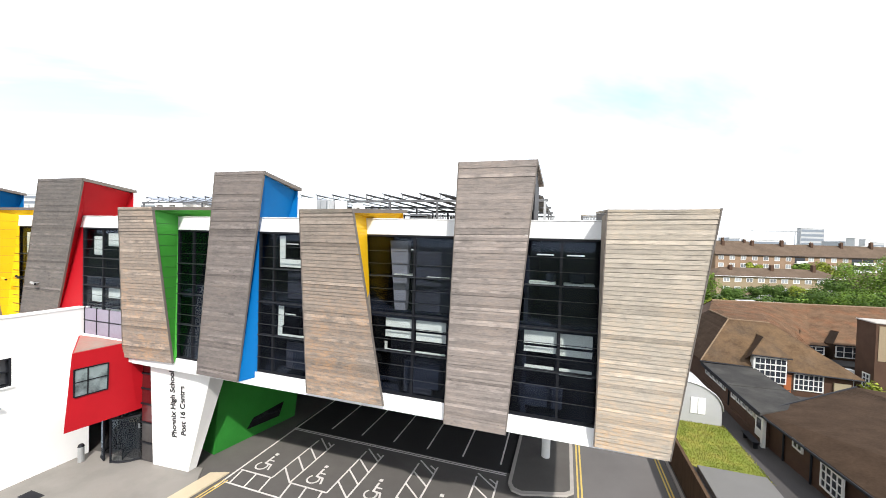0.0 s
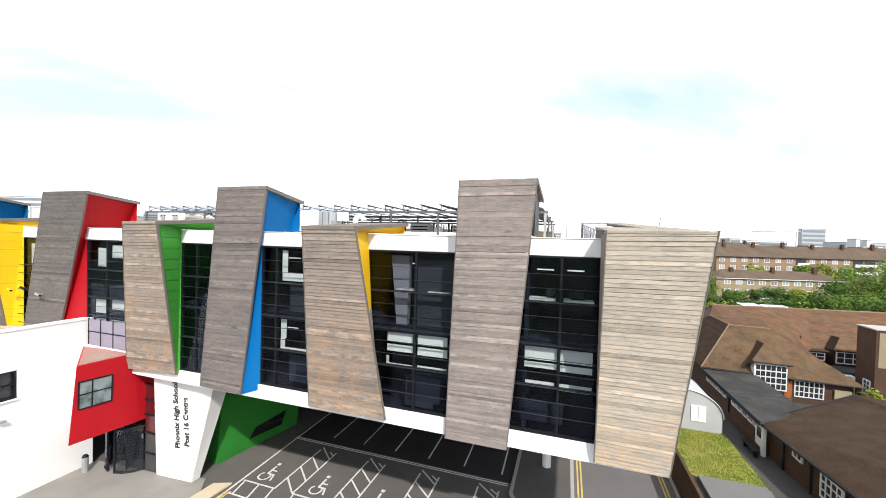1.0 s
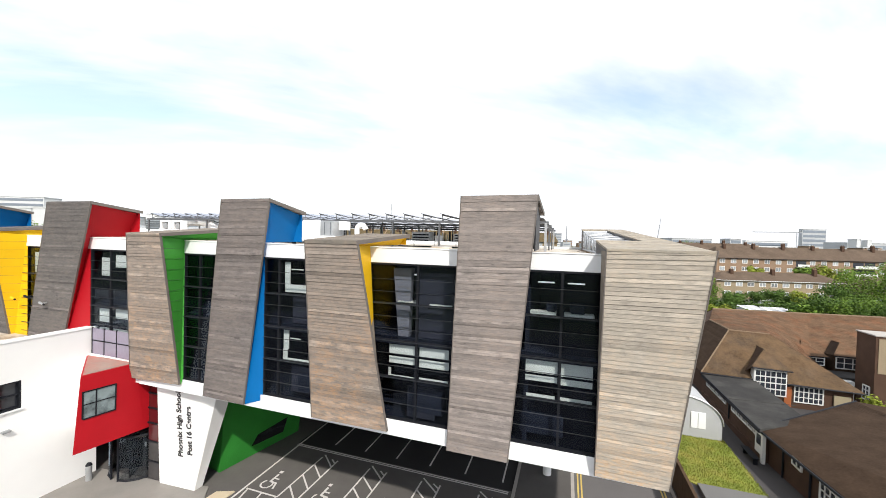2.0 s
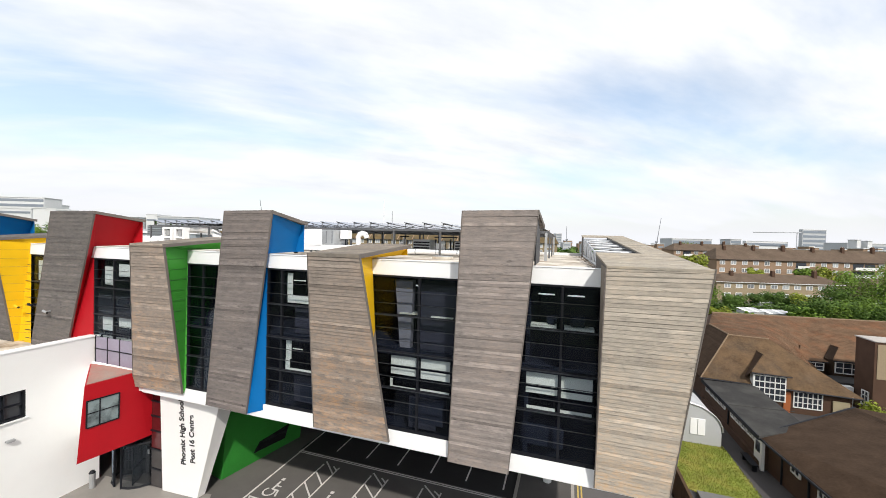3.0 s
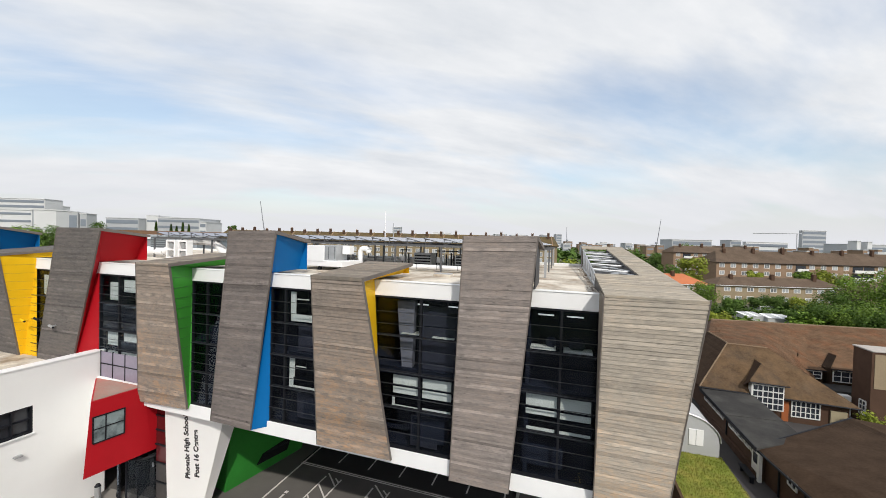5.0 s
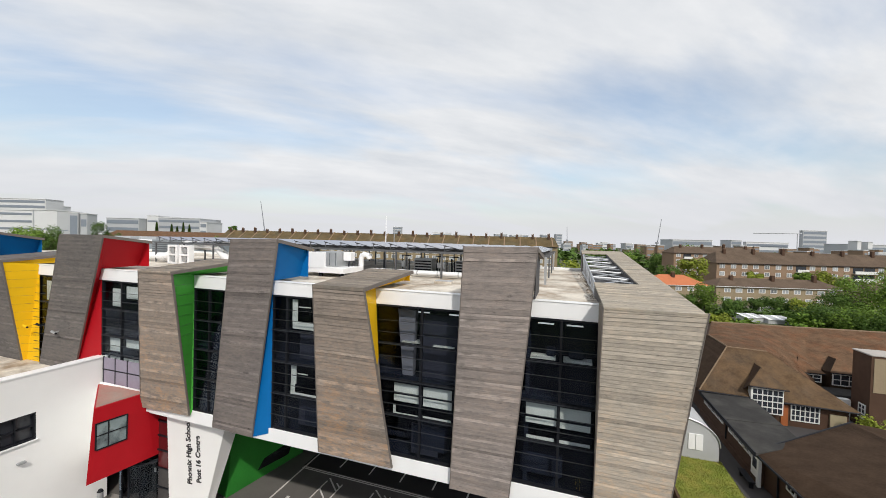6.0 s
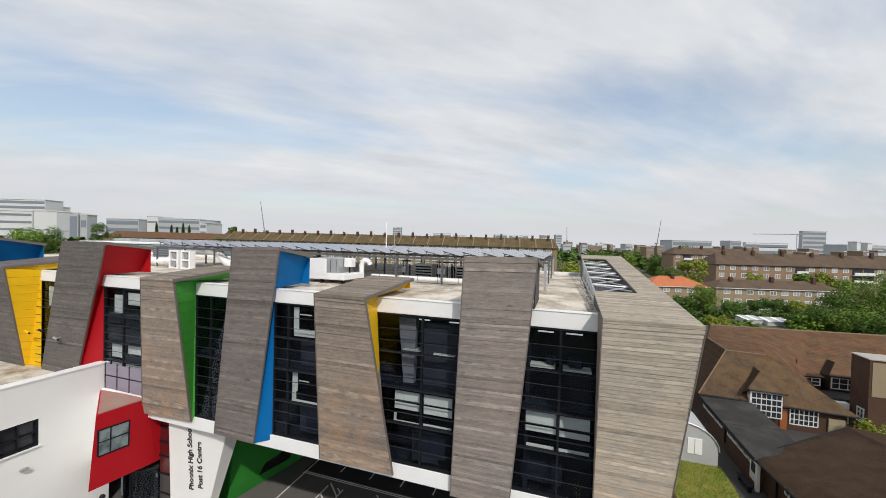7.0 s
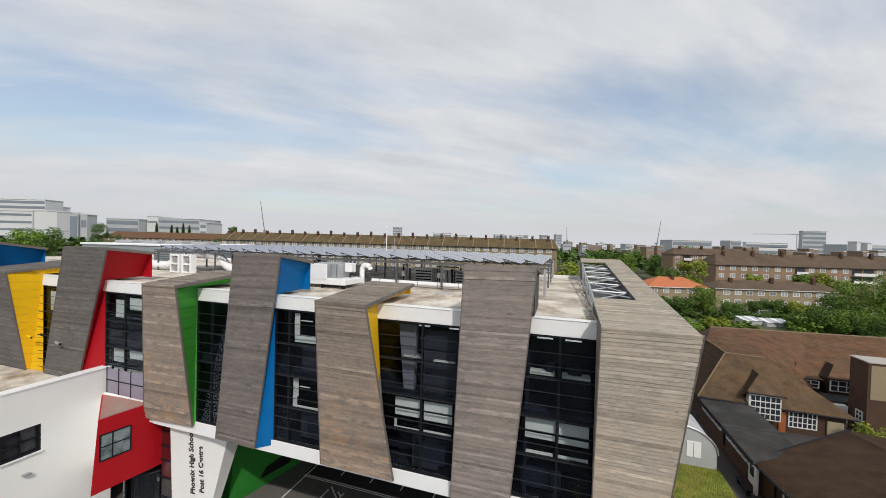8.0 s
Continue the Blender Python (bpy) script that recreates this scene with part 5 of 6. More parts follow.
part("arch_door", prism([(23.6, 43.15), (24.8, 43.15), (24.8, 43.3), (23.6, 43.3)], -0.05, 1.6), surface("stone_doorway", (0.34, 0.29, 0.19), 0.8, 0.15, 2, 20, 0.1), old, "pale stone doorway")
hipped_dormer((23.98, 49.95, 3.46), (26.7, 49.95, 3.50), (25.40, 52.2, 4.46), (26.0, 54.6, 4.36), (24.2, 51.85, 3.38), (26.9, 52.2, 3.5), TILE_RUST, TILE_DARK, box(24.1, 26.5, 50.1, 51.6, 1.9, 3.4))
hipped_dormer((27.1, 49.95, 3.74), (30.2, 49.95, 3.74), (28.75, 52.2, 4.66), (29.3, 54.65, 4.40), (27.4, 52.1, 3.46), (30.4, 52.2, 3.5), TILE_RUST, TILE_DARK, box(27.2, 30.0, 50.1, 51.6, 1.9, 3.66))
window_parts(old, "v", 50.06, 24.2, 26.4, 2.58, 3.42, 3, 2, -1)
window_parts(old, "v", 50.06, 27.3, 29.4, 2.45, 3.68, 3, 2, -1)
part("link_roof", box(24.2, 29, 47.6, 50.0, 2.0, 2.2), FELT, old)
part("white_bay", box(24.6, 27.2, 47.0, 49.8, -0.1, 2.0), WINDOW_WHITE, old, "white painted bay")
# tower
tower = thing("brick_stair_tower", (28.5, 46, 0), "square brown brick tower with a flat roof", "building")
part("wall", box(27.35, 34, 44.9, 47.3, -0.1, 7.0), BRICK, tower)
part("coping", soft(box(27.28, 34.1, 44.83, 47.4, 7.0, 7.12), 0.02), KERB, tower)
# sunlight on the tower front is painted as a paler brick sheet
part("light_wall", box(27.55, 33.9, 44.86, 44.9, 3.6, 6.8), BRICK_BUFF, tower, "tower front in buff, paler for the sun on it")
window_parts(tower, "u", 27.33, 45.3, 46.2, 0.8, 2.2, 2, 3, -1)
# flat roofed corridor with clerestory lights
cor = thing("corridor_block", (15, 36, 0), "low brick corridor with a grey felt roof", "building")
part("wall", box(13.5, 17.2, 31.3, 43.2, -0.1, 2.0), BRICK, cor)
part("roof", soft(prism([(13.2, 31.2), (17.3, 33.7), (17.4, 38.0), (17.5, 43.1), (13.2, 42.85)], 2.08, 2.3), 0.02), FELT, cor, "grey roofing felt")
part("roof_seam", rod((13.2, 36.6, 2.32), (17.9, 37.0, 2.32), 0.03, 4), FELT, cor)
part("fascia", box(13.12, 13.2, 31.2, 42.9, 2.02, 2.34), FRAME, cor)
for k in range(11):
    v = 31.9 + 0.98 * k
    if k == 5:
        part("downpipe", rod((13.42, v + 0.2, 0), (13.42, v + 0.2, 2.0), 0.06, 6), FRAME, cor)
        continue
    window_parts(cor, "u", 13.48, v, v + 0.78, 1.38, 1.98, 2, 1, -1)
part("plinth", box(13.3, 13.5, 31.3, 43.2, -0.1, 0.5), BRICK, cor)
# near block with a dark tiled roof
near = thing("dark_roofed_block", (18, 26, 0), "single storey brick block under a dark tiled roof", "building")
part("wall", hexa((13.75, 31.2, -0.1), (15.95, 8, -0.1), (27, 8, -0.1), (27, 31.0, -0.1), (13.75, 31.2, 2.1), (15.95, 8, 2.1), (27, 8, 2.1), (27, 31.0, 2.1)), BRICK, near, "brown brick wall")
e0, e1, g0, g1 = (13.35, 31.9, 2.1), (15.6, 8.0, 2.1), (22.5, 38.6, 2.75), (24.6, 8.0, 5.2)
part("roof", ([e0, e1, g1, g0, (32.0, 38, 2.1), (34, 8, 2.1)], [(0, 1, 2, 3), (3, 2, 5, 4), (0, 3, 4)]), TILE_DARK, near)
tile_rows(near, e0, e1, g0, g1, TILE_DARK, 44)
part("gutter", rod((13.28, 31.8, 2.05), (15.52, 8, 2.05), 0.08, 6), FRAME, near)
part("verge", rod(e0, g0, 0.08, 6), FRAME, near)
part("door", soft(box(13.3, 13.5, 31.0, 32.1, -0.05, 1.98), 0.01), WINDOW_WHITE, near, "white door with a frame")
part("door_pane", box(13.28, 13.3, 31.25, 31.85, 1.1, 1.8), FAR_PANE, near)
window_parts(near, "u", 13.98, 27.9, 28.9, 1.35, 1.98, 2, 1, -1)
window_parts(near, "u", 14.1, 24.6, 26.4, 0.45, 1.85, 4, 3, -1)
window_parts(near, "u", 14.4, 21.0, 23.2, 0.45, 1.85, 4, 3, -1)
for k, v in enumerate((27.2, 29.6)):
    u = 13.75 + (31.2 - v) * 0.0948 - 0.08
    part("downpipe", rod((u, v, 0), (u, v, 2.0), 0.06, 6), FRAME, near)
bench = thing("yard_bench", (12.9, 31.5, 0), "dark bench against the corridor wall", "bench")
part("seat", soft(box(12.6, 13.05, 30.6, 32.4, 0.4, 0.46), 0.01), FRAME, bench)
for v in (30.75, 32.25):
    part("leg", box(12.7, 12.95, v - 0.04, v + 0.04, -0.05, 0.4), FRAME, bench)


# ---- trees ----
def crown(rnd, r, h, leaves, size, low=0.25):
    """Many small leaves in uneven clumps round the limbs."""
    clumps = []
    for k in range(26):
        a, q = rnd.uniform(0, 6.283), rnd.uniform(0.15, 1.0) ** 0.6
        z = rnd.uniform(low, 1.0)
        wide = math.sin(math.pi * min(1, 0.22 + 0.78 * (1 - (z - low) / (1 - low)) ** 0.8)) * 0.4 + 0.6
        clumps.append((Vector((math.cos(a) * r * q * wide * 0.8, math.sin(a) * r * q * wide * 0.8, h * z)), r * rnd.uniform(0.22, 0.42)))
    verts, faces = [], []
    for k in range(leaves):
        c, rad = clumps[k % len(clumps)]
        d = Vector((rnd.gauss(0, 1), rnd.gauss(0, 1), rnd.gauss(0, 0.8))).normalized()
        p = c + d * rad * rnd.uniform(0.55, 1.08)
        nrm = (d + Vector((rnd.uniform(-.7, .7), rnd.uniform(-.7, .7), rnd.uniform(-.2, .9)))).normalized()
        s = nrm.cross(Vector((0.3, 0.2, 1))).normalized()
        w = nrm.cross(s)
        e = size * rnd.uniform(0.6, 1.3)
        m = len(verts)
        verts += [tuple(p - s * e * 0.5), tuple(p + w * e * 0.35), tuple(p + s * e * 0.5), tuple(p - w * e * 0.35)]
        faces.append((m, m + 1, m + 2, m + 3))
    return verts, faces


def tree(name, x, y, r, h, leaf, seed, label, leaves=2600, size=0.5):
    rnd = random.Random(seed)
    t = thing(name, (x, y, 0), label, "tree", m=Matrix())
    limbs = [rod((x, y, -0.1), (x + 0.1, y, h * 0.45), 0.028 * h, 7, 0.016 * h)]
    for k in range(6):
        a = rnd.uniform(0, 6.283)
        limbs.append(rod((x, y, h * rnd.uniform(0.25, 0.42)), (x + math.cos(a) * r * 0.6, y + math.sin(a) * r * 0.6, h * rnd.uniform(0.55, 0.85)), 0.011 * h, 5, 0.004 * h))
    part("trunk", join(*limbs), BARK, t)
    v, f = crown(rnd, r, h, leaves, size)
    part("crown", ([(a + x, b + y, c) for a, b, c in v], f), leaf, t)
    return t


def view(px, depth):
    """Ground place at a depth along y, by its slope to the side."""
    return (px - 784) / 666.0 * depth, depth


TREES = [
    (1530, 86, 8.0, 10.2, LEAF), (1600, 84, 7.0, 11.5, LEAF), (1478, 88, 5.0, 6.0, LEAF_DARK), (1500, 76, 4.5, 5.0, LEAF), (1555, 72, 5, 4.8, LEAF_DARK),
    (1445, 80, 4.0, 4.4, LEAF_DARK), (1410, 82, 2.5, 3.0, LEAF_DARK), (1425, 92, 3.5, 4.0, LEAF_LIME), (1380, 98, 3.5, 3.6, LEAF_DARK), (1340, 100, 3.0, 3.4, LEAF_DARK),
    (1242, 95, 3.6, 6.8, LEAF), (1205, 96, 3.2, 4.0, LEAF_DARK), (1290, 98, 3.0, 3.0, LEAF_DARK), (1180, 100, 3.2, 3.6, LEAF_DARK),
    (1218, 136, 5.5, 12.0, LEAF_LIME), (1175, 160, 6.0, 9.0, LEAF_DARK), (1150, 200, 7, 12.6, LEAF_DARK), (1005, 120, 5.0, 10.5, LEAF_LIME), (1100, 220, 8, 12, LEAF), (1060, 250, 9, 13, LEAF_DARK),
    (1225, 74, 2.0, 2.0, LEAF), (1205, 78, 2.2, 2.2, LEAF), (1265, 80, 2.4, 2.2, LEAF_LIME), (1325, 134, 3, 8.0, LEAF_LIME), (1450, 134, 5.0, 8.8, LEAF_LIME), (1410, 134, 3.5, 8.2, LEAF),
    (20, 150, 6, 17.5, LEAF), (65, 190, 7, 18, LEAF_DARK), (170, 230, 8, 22, LEAF_DARK), (385, 190, 5, 18.5, LEAF), (400, 260, 4, 23, LEAF_DARK), (1110, 280, 9, 14, LEAF_DARK), (1215, 220, 9, 16.8, LEAF),
]
WORD = {LEAF.name: "full green broadleaf garden tree", LEAF_DARK.name: "dense dark green garden tree", LEAF_LIME.name: "light yellow green garden tree"}
for i, (px, d, r, h, leaf) in enumerate(TREES):
    x, y = view(px, d)
    big = d < 110
    tree("tree", x, y, r, h, leaf, 40 + i, WORD[leaf.name] + (" of tall growth" if h > 9 else " behind the school"), (9500 if r >= 7 else 4200) if big else 3000, 0.36 if big else 0.75)


def poplars():
    for i, px in enumerate((263, 290, 300, 311, 322)):
        x, y = view(px, 300)
        rnd = random.Random(900 + i)
        t = thing("poplar", (x, y, 0), "slim dark poplar by the offices", "tree", "poplars by the offices", m=Matrix())
        part("trunk", rod((x, y, 0), (x, y, 12), 0.4, 6, 0.2), BARK, t)
        high = 26.0 - i % 3 * 1.5
        verts, faces = [], []
        for k in range(1500):
            q = rnd.random() ** 0.8
            r = 1.75 * (1 - q) ** 0.55 * rnd.uniform(0.6, 1.1)
            a = rnd.uniform(0, 6.283)
            p = Vector((x + r * math.cos(a), y + r * math.sin(a), 4 + (high - 4) * q))
            w = Vector((rnd.uniform(-1, 1), rnd.uniform(-1, 1), rnd.uniform(-1, 1))).normalized()
            h = w.cross(Vector((0.2, 0.4, 1))).normalized()
            n = len(verts)
            verts += [tuple(p - w * 0.5), tuple(p + h * 0.4), tuple(p + w * 0.5), tuple(p - h * 0.4)]
            faces.append((n, n + 1, n + 2, n + 3))
        part("crown", (verts, faces), LEAF_DARK, t)


poplars()


vine = random.Random(61)
v_, f_ = crown(vine, 1.6, 2.6, 1500, 0.2, 0.2)
single("flowering_shrub", ([(a + 26.2, b + 41.6, c) for a, b, c in v_], f_), LEAF_LIME, "pale flowering shrub beside the brick tower", "shrub", base=(26.2, 41.6, 0))


def far_woods():
    rnd = random.Random(77)
    verts, faces = [], []
    for k in range(760):
        d = 1.0 / rnd.uniform(1 / 1300, 1 / 240)
        px = rnd.uniform(-60, 1640)
        x, y = view(px, d)
        h, r = rnd.uniform(7, 13.5), rnd.uniform(4, 9)
        for j in range(46):
            c = Vector((rnd.gauss(0, 1), rnd.gauss(0, 1), abs(rnd.gauss(0, 1)))).normalized()
            p = Vector((x, y, h * 0.35)) + Vector((c.x * r, c.y * r, c.z * h * 0.65)) * rnd.uniform(0.7, 1.05)
            e = rnd.uniform(1.0, 2.4)
            s = Vector((rnd.uniform(-1, 1), rnd.uniform(-1, 1), rnd.uniform(-.4, .4))).normalized()
            w = s.cross(Vector((rnd.uniform(-1, 1), rnd.uniform(-1, 1), 1))).normalized()
            m = len(verts)
            verts += [tuple(p - s * e), tuple(p + w * e), tuple(p + s * e), tuple(p - w * e)]
            faces.append((m, m + 1, m + 2, m + 3))
    single("far_woods", (verts, faces), LEAF_DARK, "distant dark green treetops between roofs", "trees", kind="stuff", m=Matrix())


far_woods()


def hedge(name, px0, px1, d, h, seed, leaf):
    rnd = random.Random(seed)
    verts, faces = [], []
    (x0, y0), (x1, y1) = view(px0, d), view(px1, d)
    for k in range(int(90 * abs(x1 - x0))):
        q = rnd.random()
        top = h * (0.55 + 0.45 * math.sin(q * 23 + seed) * math.sin(q * 51))
        p = Vector((x0 + (x1 - x0) * q, d + rnd.uniform(-2.2, 2.2), rnd.uniform(0, max(0.6, top))))
        e = rnd.uniform(0.15, 0.42)
        s = Vector((rnd.uniform(-1, 1), rnd.uniform(-1, 1), rnd.uniform(-.5, .5))).normalized()
        w = s.cross(Vector((rnd.uniform(-1, 1), rnd.uniform(-1, 1), 1))).normalized()
        m = len(verts)
        verts += [tuple(p - s * e), tuple(p + w * e), tuple(p + s * e), tuple(p - w * e)]
        faces.append((m, m + 1, m + 2, m + 3))
    single(name, (verts, faces), leaf, "overgrown garden shrubs behind the school", "shrubs", kind="stuff", m=Matrix())


hedge("garden_shrubs", 1170, 1330, 82, 1.8, 1, LEAF)
hedge("garden_shrubs", 1180, 1620, 71, 1.6, 2, LEAF_DARK)
hedge("garden_shrubs", 1400, 1640, 79, 4.0, 3, LEAF)
hedge("garden_shrubs", 1170, 1420, 94, 2.2, 4, LEAF_DARK)


# ---- houses and flats ----
def block(name, label, x0, x1, y, depth, eaves, ridge, wall, tile, storeys, pitch, lowest, turn=0.0, chimneys=0, win=(1.5, 1.3), balconies=(), group="", hip=3.0, verges=False):
    """A long pitched-roof block of flats or houses; its front faces the college."""
    m = Matrix.Translation((x0, y, 0)) @ pose(0, 0, 0, 0, 0, turn)
    length = x1 - x0
    t = thing(name, (0, 0, 0), label, "flats" if storeys > 2 else "house", group, m=m)
    part("wall", box(0, length, 0, depth, -0.2, eaves), wall, t)
    o = 0.5
    part("roof", ([(-o, -o, eaves), (length + o, -o, eaves), (length + o, depth + o, eaves), (-o, depth + o, eaves), (hip, depth / 2, ridge), (length - hip, depth / 2, ridge)],
                  [(3, 2, 1, 0), (0, 1, 5, 4), (1, 2, 5), (2, 3, 4, 5), (3, 0, 4)]), tile, t)
    part("gutter", box(-o, length + o, -o - 0.1, -o, eaves - 0.15, eaves), WINDOW_WHITE if storeys == 2 else FRAME, t)
    cols = int(length / pitch)
    wm = bpy.data.meshes.new("window")
    w, h = win
    v, f = frame_ring("v", -w / 2, w / 2, -0.05, h, 0.14, -0.07, 0.05)
    wm.from_pydata(v, [], f)
    wm.materials.append(WINDOW_WHITE)
    gm = bpy.data.meshes.new("glazing_bar")
    v, f = box(-0.06, 0.06, -0.05, 0.04, 0.08, h - 0.13)
    gm.from_pydata(v, [], f)
    gm.materials.append(WINDOW_WHITE)
    pm = bpy.data.meshes.new("pane")
    v, f = box(-w / 2 + 0.1, w / 2 - 0.1, -0.02, 0.02, 0.1, h - 0.1)
    pm.from_pydata(v, [], f)
    pm.materials.append(SKY_PANE)
    step = (eaves - lowest) / storeys
    for s in range(storeys):
        for c in range(cols):
            if (c, s) in balconies:
                continue
            p = (pitch * (c + 0.5) + (length - cols * pitch) / 2, -0.02, lowest + step * s + step * 0.32)
            a = new("window", wm)
            a.parent, a.location = t, p
            b = new("pane", pm)
            b.parent = a
            g = new("glazing_bar", gm)
            g.parent = a
    for c, s in balconies:
        p = pitch * (c + 0.5) + (length - cols * pitch) / 2
        z = lowest + step * s
        bal = part("balcony", join(box(p - 2.0, p + 2.0, -1.2, 0, z, z + 0.15), box(p - 2.0, p + 2.0, -1.2, -1.12, z + 0.15, z + 1.05)), WINDOW_WHITE, t)
        part("opening", box(p - 1.8, p + 1.8, -0.05, 0.02, z + 0.2, z + 2.3), FAR_PANE, bal)
    for k in range(chimneys):
        x = length * (k + 0.5) / chimneys
        c = part("chimney", box(x - 0.45, x + 0.45, depth / 2 - 1.5, depth / 2 - 0.6, ridge - 2.4, ridge + 0.75 + 0.3 * (k * 7 % 3)), BRICK, t)
        for j in (-0.3, 0.3):
            part("pot", rod((x + j, depth / 2 - 1.1, ridge + 0.75 + 0.3 * (k * 7 % 3)), (x + j, depth / 2 - 1.1, ridge + 1.1 + 0.3 * (k * 7 % 3)), 0.16, 6, 0.12), BRICK_FAR, c)
        if verges:
            part("party_wall", slab([(x + 1.1, -o, eaves + 0.05), (x + 1.45, -o, eaves + 0.05), (x + 1.45, depth / 2, ridge + 0.05), (x + 1.1, depth / 2, ridge + 0.05)], (0, -0.05, 0.16)), BRICK_FAR, t, "party wall coping")
    return t


SKY_PANE = surface("pale_reflecting_window", (0.30, 0.32, 0.34), 0.2, 0.4, 0.4, 3, 0, rand=0.9)
block("apartment_block", "long four storey brown brick flats with chimneys", 100, 240, 140, 11, 11.3, 15.6, BRICK_FAR, ROOF_FLATS, 4, 4.0, 0.3, -2, 13, balconies=[(7, 1), (7, 2), (7, 3), (12, 2), (12, 3), (13, 3), (13, 2), (21, 1), (21, 2)], win=(1.9, 1.5))
block("apartment_block", "brown brick flats with white balconies", 108, 150, 180, 10, 14.0, 17.2, BRICK_FAR, ROOF_FLATS, 5, 4.2, 0.3, 0, 4, balconies=[(1, 2), (1, 3), (1, 4), (5, 3), (5, 4)], win=(2.0, 1.5))
block("terraced_house", "two storey buff terrace under a brown tiled roof", 81, 117, 113, 8, 5.4, 7.7, BRICK_BUFF, ROOF_FLATS, 2, 3.3, 0.2, -3, 3, (1.9, 1.2), hip=4.0)
block("terraced_house", "two storey buff houses behind garden trees", 119, 140, 106, 8, 5.0, 7.6, BRICK_BUFF, ROOF_FLATS, 2, 3.3, 0.2, -3, 1, (1.9, 1.2))
block("garden_house", "house with a bright orange tiled hipped roof", 62, 79.5, 115, 9, 5.2, 8.0, BRICK_BUFF, TILE_ORANGE, 2, 3.5, 0.2, -2, 1, (1.8, 1.2), hip=5.0)
block("apartment_block", "very long brick flats with chimneys and party walls", -108, 46, 175, 11, 15.4, 19.3, BRICK_OLIVE, ROOF_FAR, 6, 3.6, 0.6, -9.2, 24, (2.1, 1.6), hip=1.0, verges=True)
block("apartment_block", "long brown roofed flats before the offices", -232, -128, 250, 14, 14.2, 18.4, BRICK_FAR, TILE_RUST, 5, 4.4, 0.6, 0, 0, (2.0, 1.5), hip=3.0)
def garden_shed(px, d, w, l, h, turn):
    x, y = view(px, d)
    m = Matrix.Translation((x, y, 0)) @ pose(0, 0, 0, 0, 0, turn)
    t = thing("garden_shed", (0, 0, 0), "low silver corrugated garden shed among shrubs", "shed", "garden sheds", m=m)
    part("shed_body", box(0, w, 0, l, -0.1, h), SHED_METAL, t)
    n = max(2, round(w / 0.8))
    for k in range(n):
        a, b = w * k / n, w * (k + 0.96) / n
        part("roof_sheet", hexa((a, -0.15, h), (b, -0.15, h), (b, l + 0.15, h + 0.5), (a, l + 0.15, h + 0.5), (a, -0.15, h + 0.05), (b, -0.15, h + 0.07), (b, l + 0.15, h + 0.57), (a, l + 0.15, h + 0.55)), SHED_METAL if k % 3 else WHITE_METAL, t)


garden_shed(1318, 86, 4.4, 3.0, 0.9, 4)
garden_shed(1356, 85, 5.0, 3.0, 0.8, -6)
garden_shed(1405, 83, 2.6, 2.4, 0.8, 10)
garden_shed(1340, 98, 4.0, 2.6, 1.4, 0)


def city(px, depth):
    """A far place by its slope to the side of the camera's aim."""
    a = math.atan((px - 784) / 666.0) - radians(0.63)
    return math.tan(a) * depth - 0.15, depth


def office(px0, px1, d, z, depth, wall, floors, label, z0=0.0, band=0.5, name="office_building"):
    (x0, y0), (x1, _) = city(px0, d), city(px1, d)
    t = thing(name, (x0, y0, z0), label, "building", m=Matrix())
    part("wall", box(x0, x1, y0, y0 + depth, z0, z), wall, t)
    step = (z - z0) / floors
    for k in range(floors):
        part("window_band", box(x0 + 0.8, x1 - 0.8, y0 - 0.25, y0 + 0.1, z0 + step * (k + 0.5 - band / 2), z0 + step * (k + 0.5 + band / 2)), CITY_GLASS, t)
    part("roof_edge", box(x0 - 0.5, x1 + 0.5, y0 - 0.5, y0 + depth, z, z + 0.6), CITY_PALE, t)
    return t


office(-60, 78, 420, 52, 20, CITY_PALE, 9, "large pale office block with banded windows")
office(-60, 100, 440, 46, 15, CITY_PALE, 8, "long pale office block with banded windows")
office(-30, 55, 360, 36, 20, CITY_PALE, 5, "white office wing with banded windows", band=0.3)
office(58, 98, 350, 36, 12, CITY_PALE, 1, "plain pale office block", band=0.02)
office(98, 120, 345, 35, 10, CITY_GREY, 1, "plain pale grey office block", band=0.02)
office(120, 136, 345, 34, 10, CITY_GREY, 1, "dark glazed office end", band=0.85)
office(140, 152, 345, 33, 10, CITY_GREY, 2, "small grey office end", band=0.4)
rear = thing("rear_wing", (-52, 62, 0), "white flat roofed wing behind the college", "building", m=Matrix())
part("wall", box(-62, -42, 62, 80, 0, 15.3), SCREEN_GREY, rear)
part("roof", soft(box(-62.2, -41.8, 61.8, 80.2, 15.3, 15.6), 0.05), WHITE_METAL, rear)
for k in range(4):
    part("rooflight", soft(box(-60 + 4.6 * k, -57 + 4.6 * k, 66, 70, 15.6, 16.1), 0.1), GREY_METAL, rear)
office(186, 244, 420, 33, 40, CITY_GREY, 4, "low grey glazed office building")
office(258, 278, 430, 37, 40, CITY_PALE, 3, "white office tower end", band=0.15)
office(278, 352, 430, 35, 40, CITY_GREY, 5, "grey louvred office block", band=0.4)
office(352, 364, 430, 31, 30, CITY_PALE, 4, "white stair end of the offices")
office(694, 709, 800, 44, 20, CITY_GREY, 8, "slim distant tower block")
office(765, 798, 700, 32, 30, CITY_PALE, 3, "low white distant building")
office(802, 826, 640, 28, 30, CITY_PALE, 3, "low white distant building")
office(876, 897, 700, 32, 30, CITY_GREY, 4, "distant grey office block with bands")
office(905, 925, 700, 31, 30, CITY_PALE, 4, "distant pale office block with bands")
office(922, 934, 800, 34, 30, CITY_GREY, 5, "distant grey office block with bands")
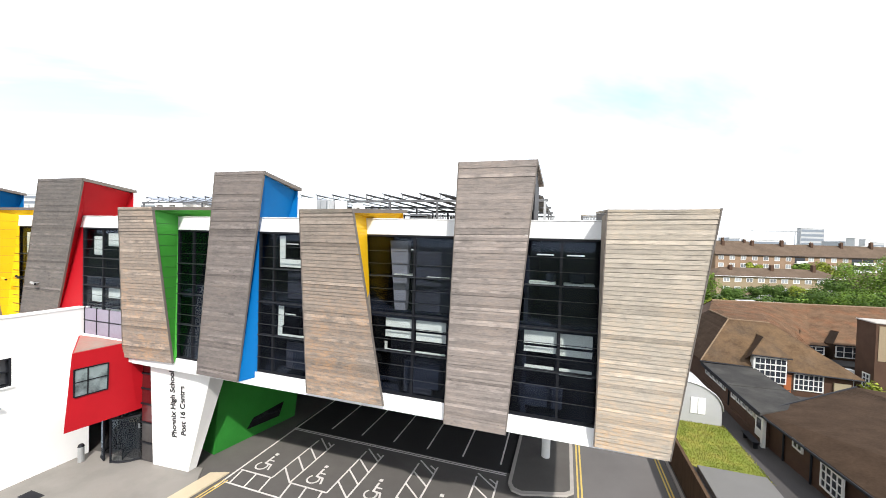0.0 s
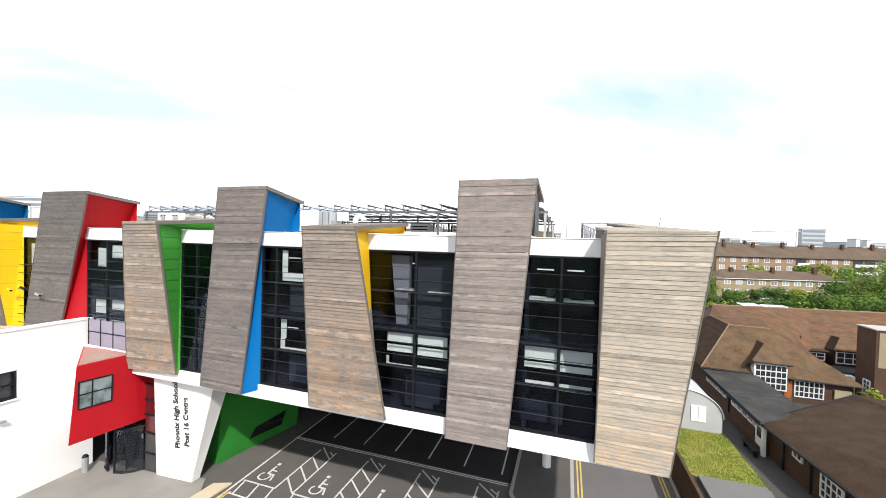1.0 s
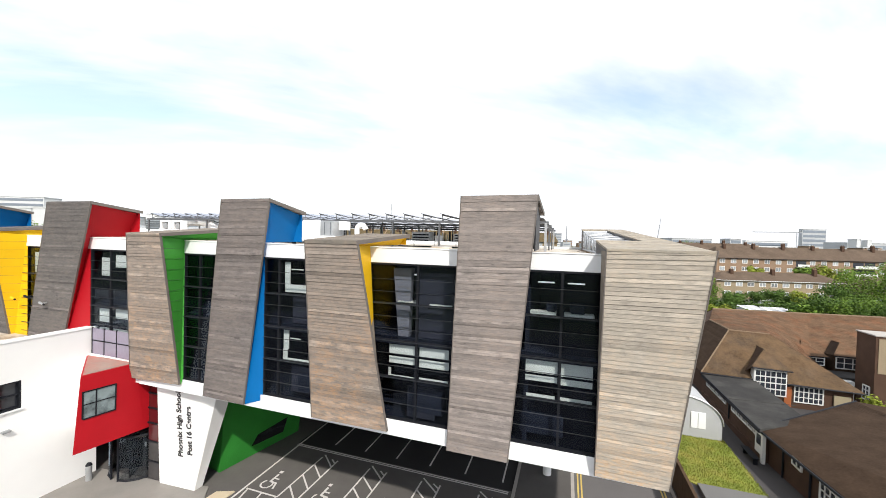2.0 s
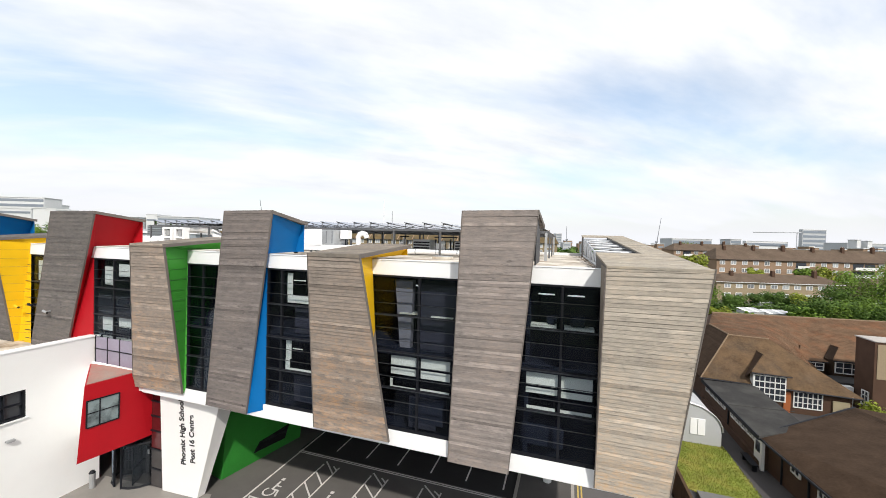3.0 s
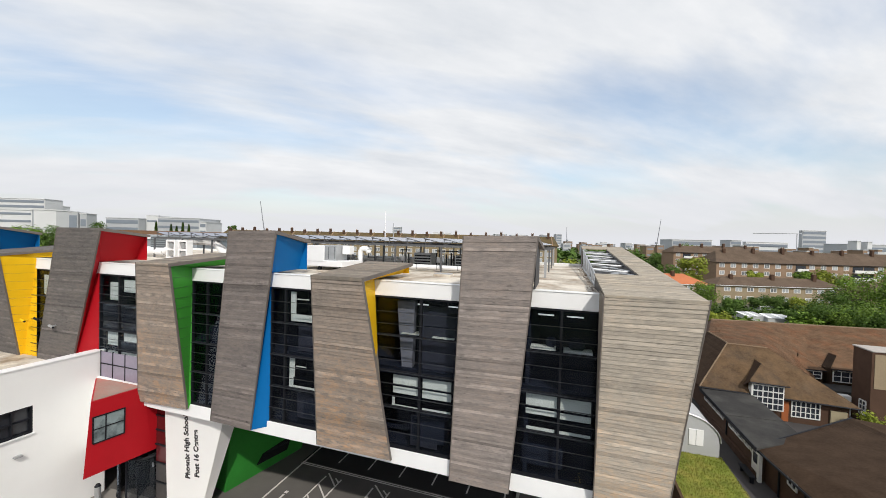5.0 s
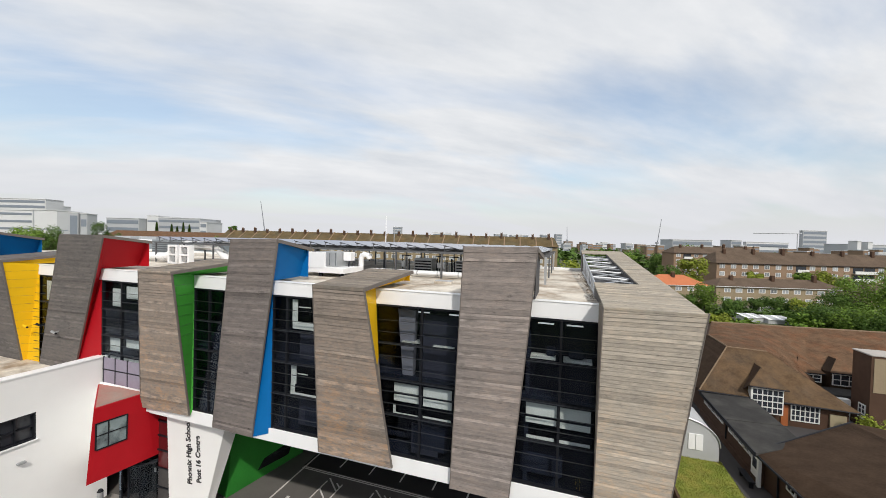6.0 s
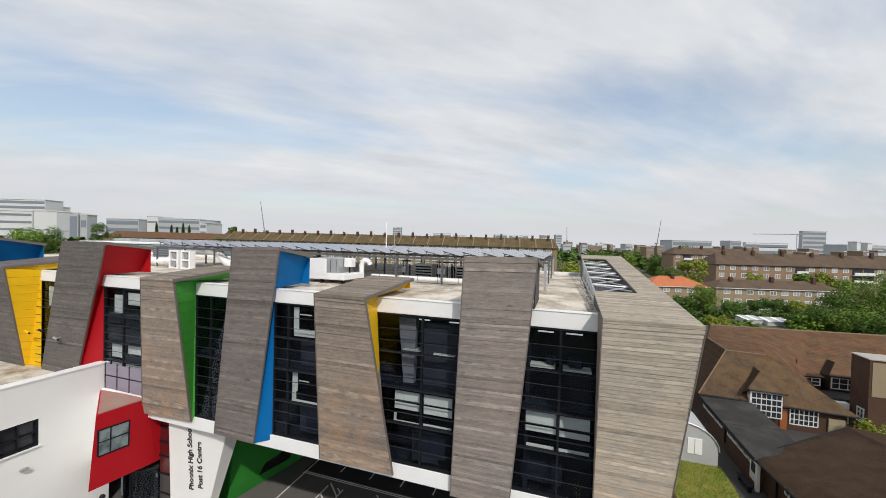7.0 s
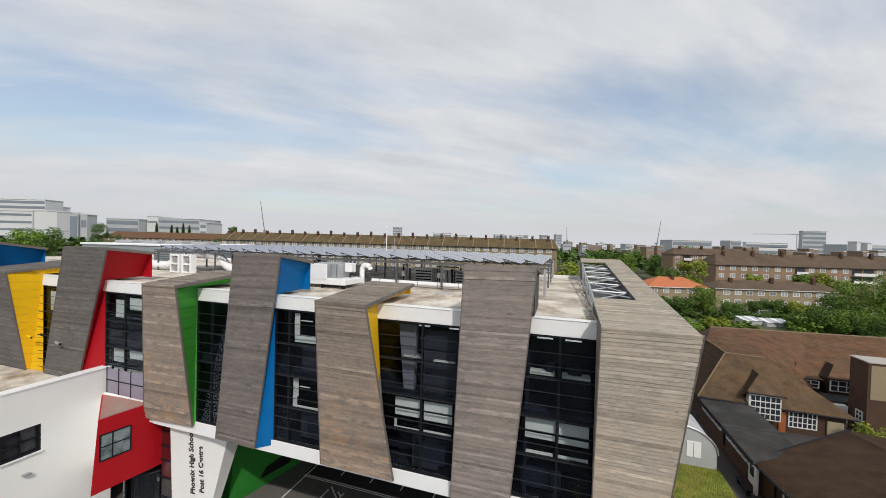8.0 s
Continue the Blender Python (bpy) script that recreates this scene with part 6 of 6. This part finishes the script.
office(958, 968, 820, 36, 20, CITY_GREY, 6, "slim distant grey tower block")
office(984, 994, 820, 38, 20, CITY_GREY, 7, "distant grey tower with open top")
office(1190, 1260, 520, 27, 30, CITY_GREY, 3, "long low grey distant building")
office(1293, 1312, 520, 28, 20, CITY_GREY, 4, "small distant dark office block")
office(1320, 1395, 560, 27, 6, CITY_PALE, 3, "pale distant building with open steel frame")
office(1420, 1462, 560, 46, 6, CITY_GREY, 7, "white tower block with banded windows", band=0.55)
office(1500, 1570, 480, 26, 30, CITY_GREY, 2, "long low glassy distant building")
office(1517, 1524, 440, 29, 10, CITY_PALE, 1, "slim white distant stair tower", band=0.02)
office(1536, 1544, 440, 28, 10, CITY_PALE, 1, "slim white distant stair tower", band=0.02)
rnd = random.Random(12)
for k in range(150):
    px, d = rnd.uniform(380, 1640), rnd.uniform(300, 950)
    w = rnd.uniform(4, 18)
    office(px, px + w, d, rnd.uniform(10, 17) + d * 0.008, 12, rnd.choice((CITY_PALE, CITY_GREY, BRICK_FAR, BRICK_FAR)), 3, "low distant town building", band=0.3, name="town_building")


def crane(px, d, foot, top, lean):
    x, y = city(px, d)
    c = thing("tower_crane", (x, y, 0), "distant slim construction crane", "crane", m=Matrix())
    part("mast", rod((x, y, 0), (x, y, foot), 1.0, 4), CITY_STEEL, c)
    part("jib", rod((x + lean * 0.1, y, foot - 2), (x + lean, y, top), 0.75, 4, 0.4), CITY_STEEL, c)
    part("cab", box(x - 2.0, x + 2.0, y - 1.5, y + 1.5, foot - 2.5, foot), CITY_STEEL, c)


crane(468, 520, 26, 66, -7)
crane(1162, 620, 24, 62, 6)
crane(1003, 760, 26, 52, -1)
x, y = city(1410, 540)
flat_crane = thing("tower_crane", (x, y, 0), "distant crane with a long level jib", "crane", m=Matrix())
part("mast", rod((x, y, 0), (x, y, 40), 0.7, 4), CITY_GREY, flat_crane)
part("jib", rod((x + 6, y, 40.5), (x - 62, y, 39.5), 0.6, 4), CITY_GREY, flat_crane)
